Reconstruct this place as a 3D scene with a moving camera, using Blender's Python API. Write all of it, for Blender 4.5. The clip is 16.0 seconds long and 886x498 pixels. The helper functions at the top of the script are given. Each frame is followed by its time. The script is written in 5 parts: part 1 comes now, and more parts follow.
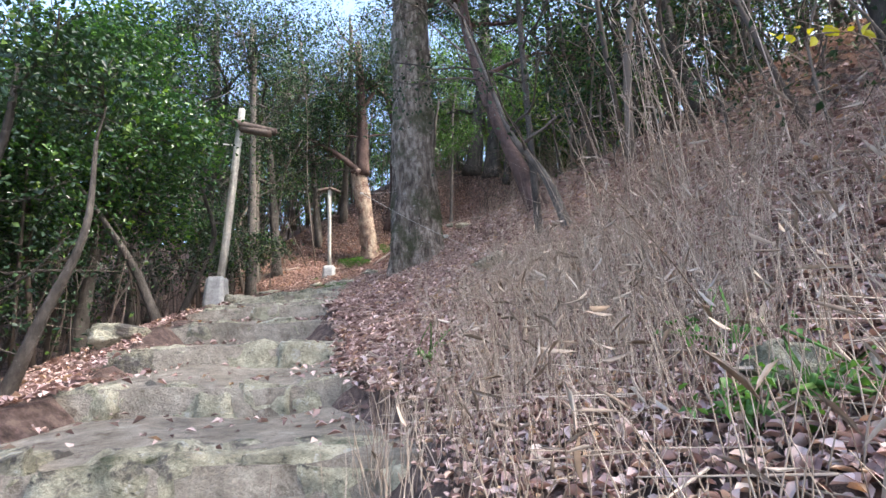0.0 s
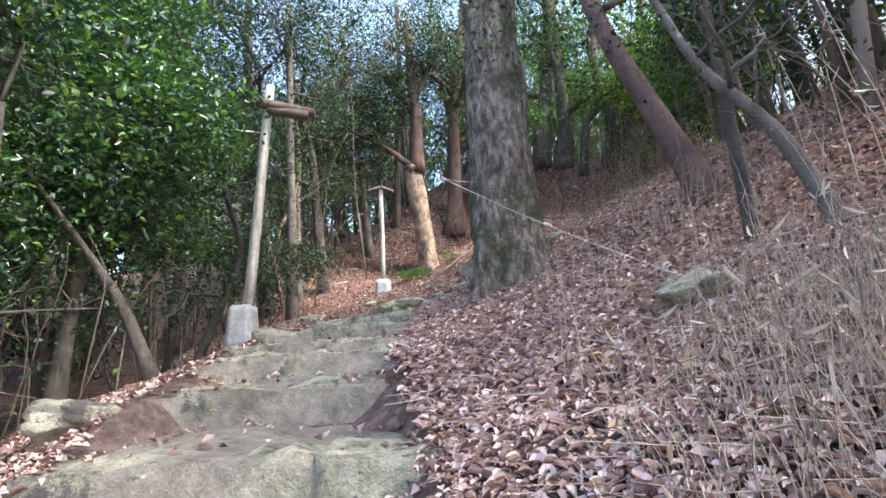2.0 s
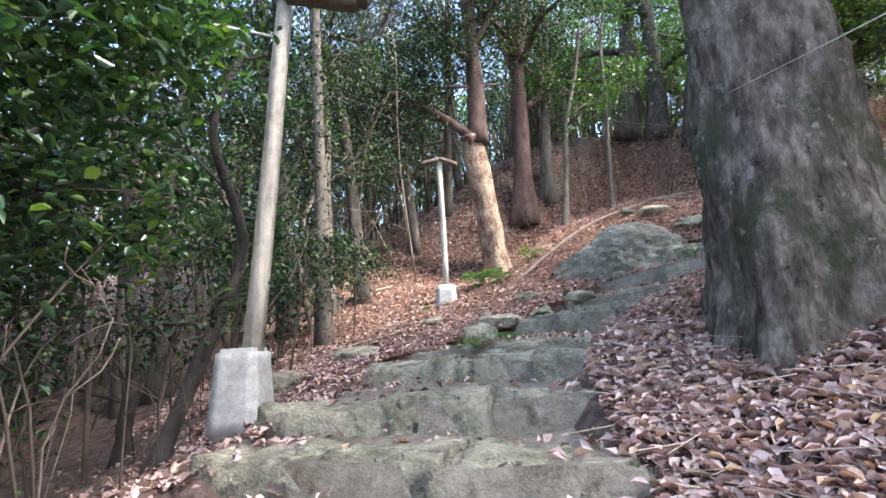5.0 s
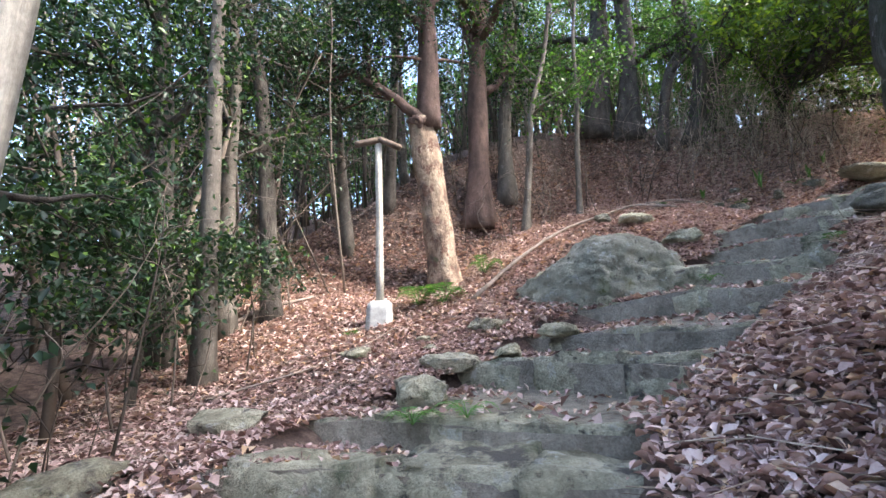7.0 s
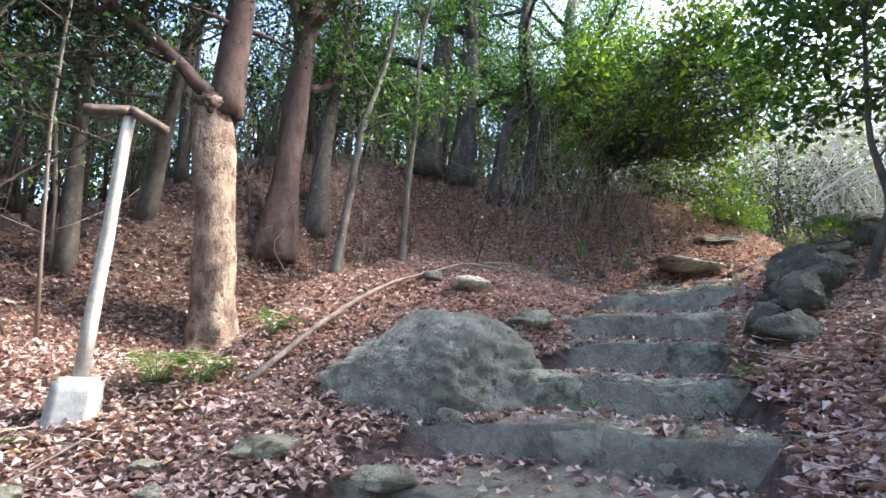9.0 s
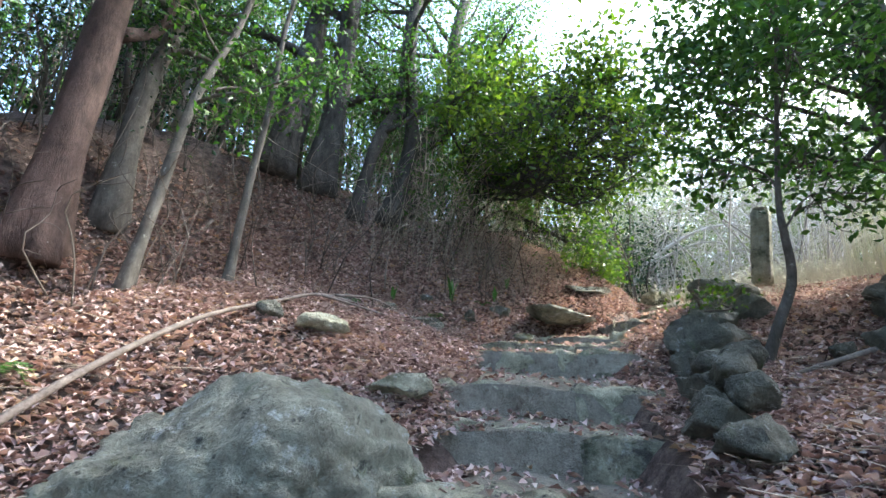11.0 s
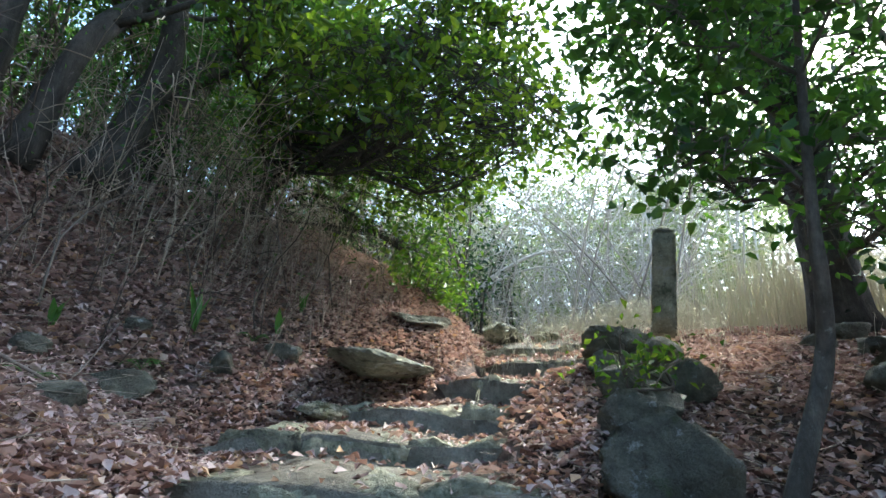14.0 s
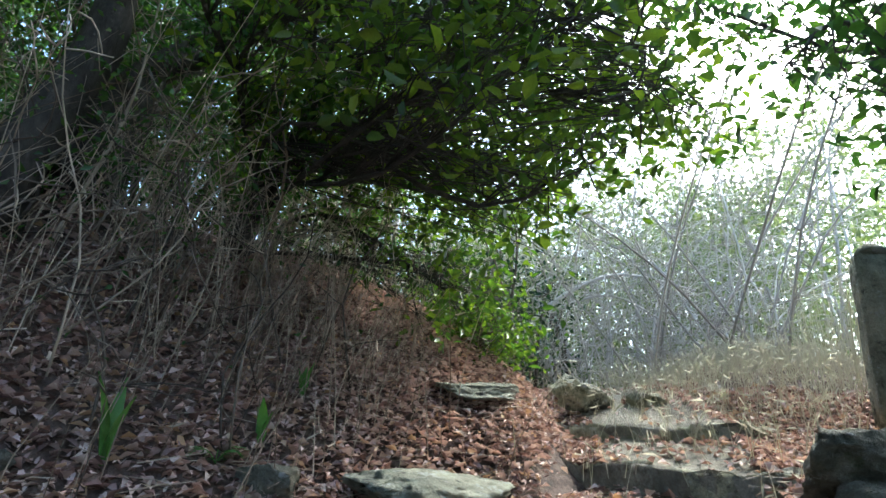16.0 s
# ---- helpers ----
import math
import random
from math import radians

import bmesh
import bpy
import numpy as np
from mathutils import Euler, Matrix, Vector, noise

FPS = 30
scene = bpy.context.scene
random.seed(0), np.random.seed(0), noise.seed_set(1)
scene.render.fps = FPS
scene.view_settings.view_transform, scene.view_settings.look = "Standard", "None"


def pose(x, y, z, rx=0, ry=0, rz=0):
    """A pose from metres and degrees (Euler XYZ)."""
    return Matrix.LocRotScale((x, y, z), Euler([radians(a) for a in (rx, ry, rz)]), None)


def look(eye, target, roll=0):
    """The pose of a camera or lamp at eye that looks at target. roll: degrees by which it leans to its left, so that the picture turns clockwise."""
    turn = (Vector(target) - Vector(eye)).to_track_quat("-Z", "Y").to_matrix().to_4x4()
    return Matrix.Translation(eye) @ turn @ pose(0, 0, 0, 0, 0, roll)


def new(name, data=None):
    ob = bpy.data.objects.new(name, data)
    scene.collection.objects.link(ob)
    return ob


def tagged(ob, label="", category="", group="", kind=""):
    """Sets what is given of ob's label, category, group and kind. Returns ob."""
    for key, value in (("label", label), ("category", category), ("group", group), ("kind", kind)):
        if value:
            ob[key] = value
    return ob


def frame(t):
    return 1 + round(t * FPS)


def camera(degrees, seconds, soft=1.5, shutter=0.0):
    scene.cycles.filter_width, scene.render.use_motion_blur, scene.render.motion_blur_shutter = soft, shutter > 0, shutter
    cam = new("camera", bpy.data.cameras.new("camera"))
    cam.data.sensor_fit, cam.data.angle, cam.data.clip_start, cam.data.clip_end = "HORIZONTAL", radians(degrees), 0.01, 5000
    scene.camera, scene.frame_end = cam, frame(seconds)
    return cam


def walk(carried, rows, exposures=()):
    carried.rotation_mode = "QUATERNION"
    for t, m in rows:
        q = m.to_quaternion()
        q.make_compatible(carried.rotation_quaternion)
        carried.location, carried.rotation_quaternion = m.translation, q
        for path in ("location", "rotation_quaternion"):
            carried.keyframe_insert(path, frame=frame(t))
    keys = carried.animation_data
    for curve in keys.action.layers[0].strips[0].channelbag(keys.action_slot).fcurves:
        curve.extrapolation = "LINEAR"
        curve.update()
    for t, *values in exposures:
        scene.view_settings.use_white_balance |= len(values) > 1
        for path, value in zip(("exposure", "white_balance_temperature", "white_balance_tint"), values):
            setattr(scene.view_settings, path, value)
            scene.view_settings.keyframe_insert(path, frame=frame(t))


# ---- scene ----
cam = camera(81.2, 16.0)
PATH = [
    (0, (0.024, 0.076, 1.532), (0.025, 2.031, 1.955), -2.6),
    (0.5, (-0.118, 0.727, 1.762), (-0.117, 2.682, 2.184), -2.8),
    (1, (-0.254, 1.203, 1.923), (-0.35, 3.154, 2.354), -3.3),
    (1.5, (-0.545, 1.907, 2.174), (-0.695, 3.853, 2.61), -3.3),
    (2, (-0.675, 2.54, 2.233), (-0.851, 4.482, 2.674), -3.3),
    (2.5, (-0.882, 3.202, 2.517), (-1.071, 5.143, 2.963), -3.5),
    (3, (-1.256, 3.865, 2.691), (-1.463, 5.804, 3.133), -3.3),
    (3.5, (-1.382, 4.279, 2.842), (-1.615, 6.215, 3.288), -3.5),
    (4, (-1.622, 4.861, 2.843), (-1.871, 6.795, 3.288), -3.7),
    (4.2, (-1.764, 5.032, 2.839), (-2.023, 6.966, 3.278), -3.4),
    (6.3, (-2.264, 6.909, 3.474), (-2.397, 8.86, 3.893), -2.2),
    (6.5, (-2.275, 7.064, 3.485), (-2.358, 9.017, 3.906), -2.0),
    (7, (-2.256, 7.681, 3.567), (-2.29, 9.637, 3.979), -2.0),
    (7.5, (-2.328, 8.276, 3.892), (-2.351, 10.231, 4.313), -1.6),
    (8, (-2.269, 8.624, 4.166), (-2.028, 10.554, 4.631), -0.3),
    (8.5, (-2.191, 9.059, 4.219), (-1.613, 10.917, 4.68), 0.6),
    (8.7, (-2.229, 9.315, 4.304), (-1.579, 11.148, 4.773), 1.0),
    (10.8, (-1.731, 10.944, 4.83), (-0.578, 12.472, 5.41), 2.7),
    (11, (-1.701, 11.119, 4.929), (-0.474, 12.587, 5.511), 3.3),
    (11.5, (-1.48, 11.306, 4.939), (-0.038, 12.555, 5.541), 3.7),
    (12, (-0.93, 11.82, 5.121), (0.651, 12.882, 5.729), 3.7),
    (12.5, (-0.546, 12.225, 5.335), (1.068, 13.233, 5.951), 3.7),
    (13, (-0.086, 12.57, 5.584), (1.563, 13.504, 6.223), 3.6),
    (13.5, (0.361, 12.777, 5.696), (2.034, 13.663, 6.338), 3.3),
    (14, (0.752, 13.163, 5.888), (2.405, 14.085, 6.533), 3.1),
    (14.5, (1.103, 13.44, 6.178), (2.726, 14.387, 6.862), 2.5),
    (15, (1.564, 13.709, 6.199), (3.195, 14.65, 6.871), 2.4),
    (15.5, (1.983, 14.078, 6.528), (3.586, 15.038, 7.242), 1.9),
    (16, (2.216, 14.445, 6.676), (3.805, 15.42, 7.399), 2.1),
]
EXPOSURES = [(0, 2.5, 6350, 14), (3.5, 2.95, 6300, 13), (7, 2.95, 6350, 13), (8.5, 2.95, 6250, 12), (11, 2.95, 5950, 4), (13, 2.75, 5800, -1), (16, 2.5, 5800, -1)]
walk(cam, [(t, look(eye, target, roll)) for t, eye, target, roll in PATH], EXPOSURES)

# ---- world, sun, exposure ----
SUN_AZ, SUN_EL = 108.0, 46.0      # degrees from +y towards +x, and above the horizon
world = bpy.data.worlds.new("sky")
scene.world = world
world.use_nodes = True
_bg = world.node_tree.nodes["Background"]
_sky = world.node_tree.nodes.new("ShaderNodeTexSky")
_sky.sky_type = 'NISHITA'
_sky.sun_disc = False
_sky.sun_elevation = radians(SUN_EL)
_sky.sun_rotation = radians(SUN_AZ)
_sky.air_density, _sky.dust_density, _sky.ozone_density = 1.0, 3.0, 1.0
world.node_tree.links.new(_sky.outputs[0], _bg.inputs[0])
_bg.inputs[1].default_value = 0.15
_sun = bpy.data.lights.new("sun", 'SUN')
_sun.energy, _sun.angle, _sun.color = 1.5, radians(8.0), (1.0, 0.94, 0.84)
sun = new("sun", _sun)
_az, _el = radians(SUN_AZ), radians(SUN_EL)
_to_sun = Vector((math.sin(_az) * math.cos(_el), math.cos(_az) * math.cos(_el), math.sin(_el)))
sun.matrix_world = look(_to_sun * 60, (0, 0, 0))


# ---- small builders ----
rng = np.random.default_rng(7)


def mesh_from(name, verts, faces, smooth=True):
    """A mesh from an (n, 3) array and an (m, k) array, or a list of such arrays of faces."""
    me = bpy.data.meshes.new(name)
    groups = faces if isinstance(faces, list) else [faces]
    groups = [np.asarray(g, dtype=np.int32) for g in groups if len(g)]
    flat = np.concatenate([g.ravel() for g in groups])
    sizes = np.concatenate([np.full(len(g), g.shape[1], dtype=np.int32) for g in groups])
    starts = np.concatenate([[0], np.cumsum(sizes)[:-1]]).astype(np.int32)
    me.vertices.add(len(verts))
    me.vertices.foreach_set("co", np.asarray(verts, dtype=np.float32).ravel())
    me.loops.add(len(flat))
    me.loops.foreach_set("vertex_index", flat)
    me.polygons.add(len(sizes))
    me.polygons.foreach_set("loop_start", starts)
    me.polygons.foreach_set("loop_total", sizes)
    me.polygons.foreach_set("use_smooth", np.full(len(sizes), smooth))
    me.update()
    me.validate()
    return me


def part(name, data, material, parent=None, label=""):
    """Links a mesh, a bmesh or (verts, faces) as one object under a thing or a part."""
    if isinstance(data, bmesh.types.BMesh):
        me = bpy.data.meshes.new(name)
        for f in data.faces:
            f.smooth = True
        data.to_mesh(me)
        data.free()
    elif isinstance(data, tuple):
        me = mesh_from(name, *data)
    else:
        me = data
    if material and not me.materials:
        me.materials.append(material)
    ob = new(name, me)
    if parent:
        ob.parent = parent
    if label:
        ob["label"] = label
    return ob


def thing(name, place, label, category, group="", kind=""):
    ob = new(name)
    ob.empty_display_size = 0.2
    ob.location = place
    return tagged(ob, label, category, group, kind)


class Pile:
    """Gathers pieces of geometry into one mesh."""

    def __init__(self):
        self.v, self.f, self.n = [], {}, 0

    def add(self, verts, faces):
        verts = np.asarray(verts, dtype=float)
        groups = faces if isinstance(faces, list) else [faces]
        for g in groups:
            g = np.asarray(g, dtype=np.int64)
            if len(g):
                self.f.setdefault(g.shape[1], []).append(g + self.n)
        self.v.append(verts)
        self.n += len(verts)
        return self

    def mesh(self, name, smooth=True):
        return mesh_from(name, np.concatenate(self.v), [np.concatenate(g) for g in self.f.values()], smooth)


def bend(points, n):
    """A smooth line through the points (Catmull-Rom), n samples."""
    p = np.asarray(points, dtype=float)
    if len(p) == 2:
        return p[0] + (p[1] - p[0]) * np.linspace(0, 1, n)[:, None]
    q = np.vstack([2 * p[0] - p[1], p, 2 * p[-1] - p[-2]])
    t = np.linspace(0, len(p) - 1 - 1e-6, n)
    i = t.astype(int)
    u = (t - i)[:, None]
    a, b, c, d = q[i], q[i + 1], q[i + 2], q[i + 3]
    return 0.5 * (2 * b + (c - a) * u + (2 * a - 5 * b + 4 * c - d) * u ** 2 + (3 * b - a - 3 * c + d) * u ** 3)


def tube(line, radii, sides=8, rough=0.0, seed=0, flare=0.0):
    """A tapering tube along a line, closed at its ends, with knobbly sides."""
    line = np.asarray(line, dtype=float)
    n = len(line)
    radii = np.broadcast_to(np.asarray(radii, dtype=float), (n,)).copy()
    tan = np.gradient(line, axis=0)
    tan /= np.linalg.norm(tan, axis=1)[:, None] + 1e-9
    ref = np.array([1.0, 0.0, 0.0]) if abs(tan[:, 0]).mean() < 0.8 else np.array([0.0, 1.0, 0.0])
    a = np.cross(tan, ref)
    a /= np.linalg.norm(a, axis=1)[:, None] + 1e-9
    b = np.cross(tan, a)
    ang = np.linspace(0, 2 * np.pi, sides, endpoint=False)
    r = np.repeat(radii[:, None], sides, 1)
    if rough:
        g = np.random.default_rng(seed + 11)
        ph = g.uniform(0, 6.28, 6)
        h = np.arange(n)[:, None]
        k = rough * (np.sin(2 * ang + ph[0] + h * 0.35) + 0.7 * np.sin(3 * ang + ph[1] - h * 0.22) + 0.5 * np.sin(5 * ang + ph[2] + h * 0.5))
        k = k + rough * 0.5 * g.normal(size=(n, sides))
        r = r * (1 + k)
    if flare:
        f = np.exp(-np.arange(n) / max(1.0, n * 0.06))[:, None]
        r = r * (1 + flare * f * (1 + 0.5 * np.sin(4 * ang + 1.3 + seed) + 0.3 * np.sin(7 * ang + seed)))
    ring = line[:, None, :] + r[..., None] * (np.cos(ang)[None, :, None] * a[:, None, :] + np.sin(ang)[None, :, None] * b[:, None, :])
    v = np.vstack([ring.reshape(-1, 3), line[0], line[-1] + tan[-1] * radii[-1] * 0.4])
    i = np.arange(n - 1)[:, None] * sides
    j = np.arange(sides)[None, :]
    j2 = (j + 1) % sides
    quads = np.stack([i + j, i + j2, i + sides + j2, i + sides + j], -1).reshape(-1, 4)
    j = np.arange(sides)
    j2 = (j + 1) % sides
    e = (n - 1) * sides
    tris = np.vstack([np.stack([j2, j, np.full(sides, n * sides)], -1), np.stack([e + j, e + j2, np.full(sides, n * sides + 1)], -1)])
    return v, [quads, tris]


def unit(v):
    v = np.asarray(v, dtype=float)
    return v / (np.linalg.norm(v, axis=-1, keepdims=True) + 1e-9)


def leaves(centres, size, spread=0.35, up=None, width=0.5, fold=0.18, g=None, flat=0.0, plain=False):
    """Folded pointed leaves, one at each centre; up: the way they tend to face; flat: how much they do; plain: four points for six."""
    g = g or rng
    c = np.asarray(centres, dtype=float)
    n = len(c)
    s = np.asarray(size) * g.uniform(1 - spread, 1 + spread, n)
    d = unit(g.normal(size=(n, 3)))
    face = unit(g.normal(size=(n, 3)) * (1 - flat) + np.array([0, 0, 1.0]) * flat * 1.6 if up is None else g.normal(size=(n, 3)) * (1 - flat) + up * flat * 1.6)
    d = unit(d - face * np.sum(d * face, 1)[:, None])
    side = np.cross(face, d)
    s = s[:, None]
    w = width * 0.5 * g.uniform(0.75, 1.25, n)[:, None] * s
    lift = face * fold * s * g.uniform(0.3, 1.6, n)[:, None]
    droop = face * -0.12 * s
    base = c - d * s * 0.5
    tip = c + d * s * 0.5 + droop
    if plain:
        v = np.stack([base, c + side * w * 1.1 + lift, tip, c - side * w * 1.1 + lift], 1).reshape(-1, 3)
        o = np.arange(n)[:, None] * 4
        return v, np.vstack([o + np.array([0, 2, 1]), o + np.array([0, 3, 2])])
    l1, r1 = c - d * s * 0.18 + side * w + lift, c - d * s * 0.18 - side * w + lift
    l2, r2 = c + d * s * 0.2 + side * w * 0.8 + lift * 0.8, c + d * s * 0.2 - side * w * 0.8 + lift * 0.8
    v = np.stack([base, l1, l2, tip, r2, r1], 1).reshape(-1, 3)
    o = np.arange(n)[:, None] * 6
    return v, np.vstack([o + np.array([0, 3, 2, 1]), o + np.array([0, 5, 4, 3])])


# ---- materials ----
def shader(name):
    m = bpy.data.materials.new(name)
    m.use_nodes = True
    nt = m.node_tree
    return m, nt, nt.nodes["Principled BSDF"], nt.nodes["Material Output"]


def ramp(nt, fac, stops):
    r = nt.nodes.new("ShaderNodeValToRGB")
    e = r.color_ramp.elements
    e[0].position, e[0].color = stops[0][0], (*stops[0][1], 1)
    e[1].position, e[1].color = stops[-1][0], (*stops[-1][1], 1)
    for p, c in stops[1:-1]:
        e.new(p).color = (*c, 1)
    nt.links.new(fac, r.inputs[0])
    return r.outputs[0]


def noise_of(nt, scale, detail=6, rough=0.6, stretch=None, kind="ShaderNodeTexNoise"):
    co = nt.nodes.new("ShaderNodeNewGeometry").outputs["Position"]
    if stretch:
        mp = nt.nodes.new("ShaderNodeMapping")
        mp.inputs["Scale"].default_value = stretch
        nt.links.new(co, mp.inputs[0])
        co = mp.outputs[0]
    t = nt.nodes.new(kind)
    t.inputs["Scale"].default_value = scale
    if kind == "ShaderNodeTexNoise":
        t.inputs["Detail"].default_value = detail
        t.inputs["Roughness"].default_value = rough
    nt.links.new(co, t.inputs["Vector"])
    return t.outputs[0]


def mixed(nt, fac, a, b, how='MIX'):
    m = nt.nodes.new("ShaderNodeMix")
    m.data_type, m.blend_type = 'RGBA', how
    for sock, val in ((m.inputs[0], fac), (m.inputs[6], a), (m.inputs[7], b)):
        if isinstance(val, (int, float)):
            sock.default_value = val
        elif isinstance(val, tuple):
            sock.default_value = (*val, 1)
        else:
            nt.links.new(val, sock)
    return m.outputs[2]


def bumped(nt, bsdf, height, strength, dist):
    b = nt.nodes.new("ShaderNodeBump")
    b.inputs["Strength"].default_value, b.inputs["Distance"].default_value = strength, dist
    nt.links.new(height, b.inputs["Height"])
    nt.links.new(b.outputs[0], bsdf.inputs["Normal"])


def surface(name, stops, scale, rough=0.85, fine=30.0, bump=0.5, dist=0.02, blotch=None, stretch=None, spec=0.3):
    """A rough natural surface: a coarse colour ramp, fine grain over it, blotches (lichen, moss, stains), and relief."""
    m, nt, b, _ = shader(name)
    coarse = noise_of(nt, scale, stretch=stretch)
    grain = noise_of(nt, fine, 8, 0.7, stretch=stretch)
    col = ramp(nt, coarse, stops)
    col = mixed(nt, 0.55, col, ramp(nt, grain, [(0.25, (0.25, 0.25, 0.25)), (0.75, (0.78, 0.78, 0.78))]), 'OVERLAY')
    col = mixed(nt, 0.5, col, ramp(nt, noise_of(nt, math.sqrt(scale * fine) * 0.8, 7, 0.7), [(0.3, (0.2, 0.2, 0.2)), (0.7, (0.8, 0.8, 0.8))]), 'OVERLAY')
    for colour, sc, lo, hi in blotch or ():
        col = mixed(nt, ramp(nt, noise_of(nt, sc, 8, 0.7), [(lo, (0, 0, 0)), (hi, (1, 1, 1))]), col, colour)
    nt.links.new(col, b.inputs["Base Color"])
    b.inputs["Roughness"].default_value = rough
    b.inputs["Specular IOR Level"].default_value = spec
    mid = noise_of(nt, math.sqrt(scale * fine), 6, 0.65, stretch=stretch)
    h = nt.nodes.new("ShaderNodeMath")
    h.operation = 'MULTIPLY_ADD'
    nt.links.new(mid, h.inputs[0])
    h.inputs[1].default_value = 1.6
    nt.links.new(grain, h.inputs[2])
    bumped(nt, b, h.outputs[0], bump, dist)
    return m


def leafy(name, stops, rough=0.45, through_light=0.35, spec=0.5, tint=(1.0, 1.25, 0.45)):
    """A leaf: each one has its own shade, and some light passes through it."""
    m, nt, b, out = shader(name)
    r = nt.nodes.new("ShaderNodeNewGeometry").outputs["Random Per Island"]
    col = ramp(nt, r, stops)
    col = mixed(nt, 0.35, col, ramp(nt, noise_of(nt, 60.0, 4), [(0.3, (0.3, 0.3, 0.3)), (0.7, (0.7, 0.7, 0.7))]), 'OVERLAY')
    nt.links.new(col, b.inputs["Base Color"])
    b.inputs["Roughness"].default_value = rough
    b.inputs["Specular IOR Level"].default_value = spec
    if through_light:
        t = nt.nodes.new("ShaderNodeBsdfTranslucent")
        nt.links.new(mixed(nt, 1.0, col, tint, 'MULTIPLY'), t.inputs["Color"])
        x = nt.nodes.new("ShaderNodeMixShader")
        x.inputs[0].default_value = through_light
        nt.links.new(b.outputs[0], x.inputs[1])
        nt.links.new(t.outputs[0], x.inputs[2])
        nt.links.new(x.outputs[0], out.inputs["Surface"])
    return m


M_SOIL = surface("leaf_mould", [(0.3, (0.045, 0.031, 0.026)), (0.5, (0.13, 0.09, 0.074)), (0.7, (0.24, 0.17, 0.14))], 9.0, fine=70, bump=0.9, dist=0.03, blotch=[((0.20, 0.15, 0.12), 9, 0.55, 0.7)])
M_DIRT = surface("trodden_earth", [(0.3, (0.17, 0.15, 0.115)), (0.6, (0.32, 0.285, 0.225)), (0.8, (0.42, 0.38, 0.30))], 3.0, fine=60, bump=1.0, dist=0.03, blotch=[((0.10, 0.07, 0.05), 5, 0.56, 0.7)])
M_STONE = surface("step_stone", [(0.3, (0.17, 0.16, 0.11)), (0.5, (0.40, 0.378, 0.268)), (0.72, (0.60, 0.57, 0.42))], 3.2, fine=60, bump=1.0, dist=0.035, blotch=[((0.50, 0.49, 0.41), 7, 0.57, 0.64), ((0.09, 0.105, 0.06), 4, 0.54, 0.68), ((0.05, 0.048, 0.044), 11, 0.57, 0.68), ((0.12, 0.11, 0.095), 2.2, 0.55, 0.62)])
M_BOULDER = surface("boulder_stone", [(0.3, (0.17, 0.168, 0.13)), (0.52, (0.31, 0.305, 0.235)), (0.75, (0.45, 0.44, 0.345))], 2.4, fine=50, bump=1.0, dist=0.04, blotch=[((0.44, 0.45, 0.41), 6, 0.56, 0.62), ((0.13, 0.15, 0.06), 3, 0.57, 0.68), ((0.07, 0.07, 0.06), 9, 0.58, 0.66)])
M_DARKSTONE = surface("dark_stone", [(0.3, (0.07, 0.066, 0.05)), (0.55, (0.165, 0.156, 0.12)), (0.8, (0.29, 0.275, 0.215))], 3.5, fine=55, bump=1.0, dist=0.035, blotch=[((0.09, 0.11, 0.05), 4, 0.58, 0.70), ((0.36, 0.36, 0.33), 9, 0.60, 0.67)])
M_CONCRETE = surface("concrete", [(0.3, (0.27, 0.275, 0.26)), (0.7, (0.40, 0.405, 0.38))], 3.0, fine=80, bump=0.25, dist=0.006, blotch=[((0.22, 0.23, 0.21), 5, 0.55, 0.75)])
M_POST = surface("weathered_wood", [(0.3, (0.32, 0.295, 0.245)), (0.6, (0.48, 0.45, 0.38)), (0.8, (0.58, 0.545, 0.46))], 5.0, fine=60, bump=0.5, dist=0.006, stretch=(6, 6, 0.5), blotch=[((0.11, 0.09, 0.065), 3, 0.62, 0.74)])
M_OLDWOOD = surface("dark_old_wood", [(0.3, (0.06, 0.045, 0.035)), (0.7, (0.17, 0.13, 0.10))], 5.0, fine=60, bump=0.6, dist=0.008)
M_CEDAR = surface("cedar_bark", [(0.34, (0.07, 0.056, 0.044)), (0.5, (0.22, 0.183, 0.147)), (0.64, (0.44, 0.385, 0.32))], 5.0, fine=26, bump=1.0, dist=0.07, stretch=(2.6, 2.6, 0.85), blotch=[((0.085, 0.095, 0.05), 1.6, 0.50, 0.62), ((0.40, 0.38, 0.34), 11, 0.60, 0.66), ((0.03, 0.026, 0.022), 7, 0.60, 0.67)])
M_REDBARK = surface("reddish_bark", [(0.3, (0.055, 0.036, 0.030)), (0.6, (0.125, 0.082, 0.068)), (0.8, (0.19, 0.135, 0.11))], 3.0, fine=40, bump=0.6, dist=0.02, stretch=(2, 2, 0.7), blotch=[((0.22, 0.19, 0.17), 14, 0.64, 0.70)])
M_PEEL = surface("peeling_bark", [(0.36, (0.085, 0.06, 0.047)), (0.47, (0.23, 0.165, 0.12)), (0.56, (0.30, 0.23, 0.165)), (0.68, (0.40, 0.33, 0.25))], 3.2, fine=24, bump=1.0, dist=0.03, stretch=(1.3, 1.3, 0.8), blotch=[((0.14, 0.08, 0.058), 5, 0.55, 0.60), ((0.11, 0.14, 0.07), 3, 0.62, 0.70), ((0.05, 0.04, 0.033), 8, 0.62, 0.67)])
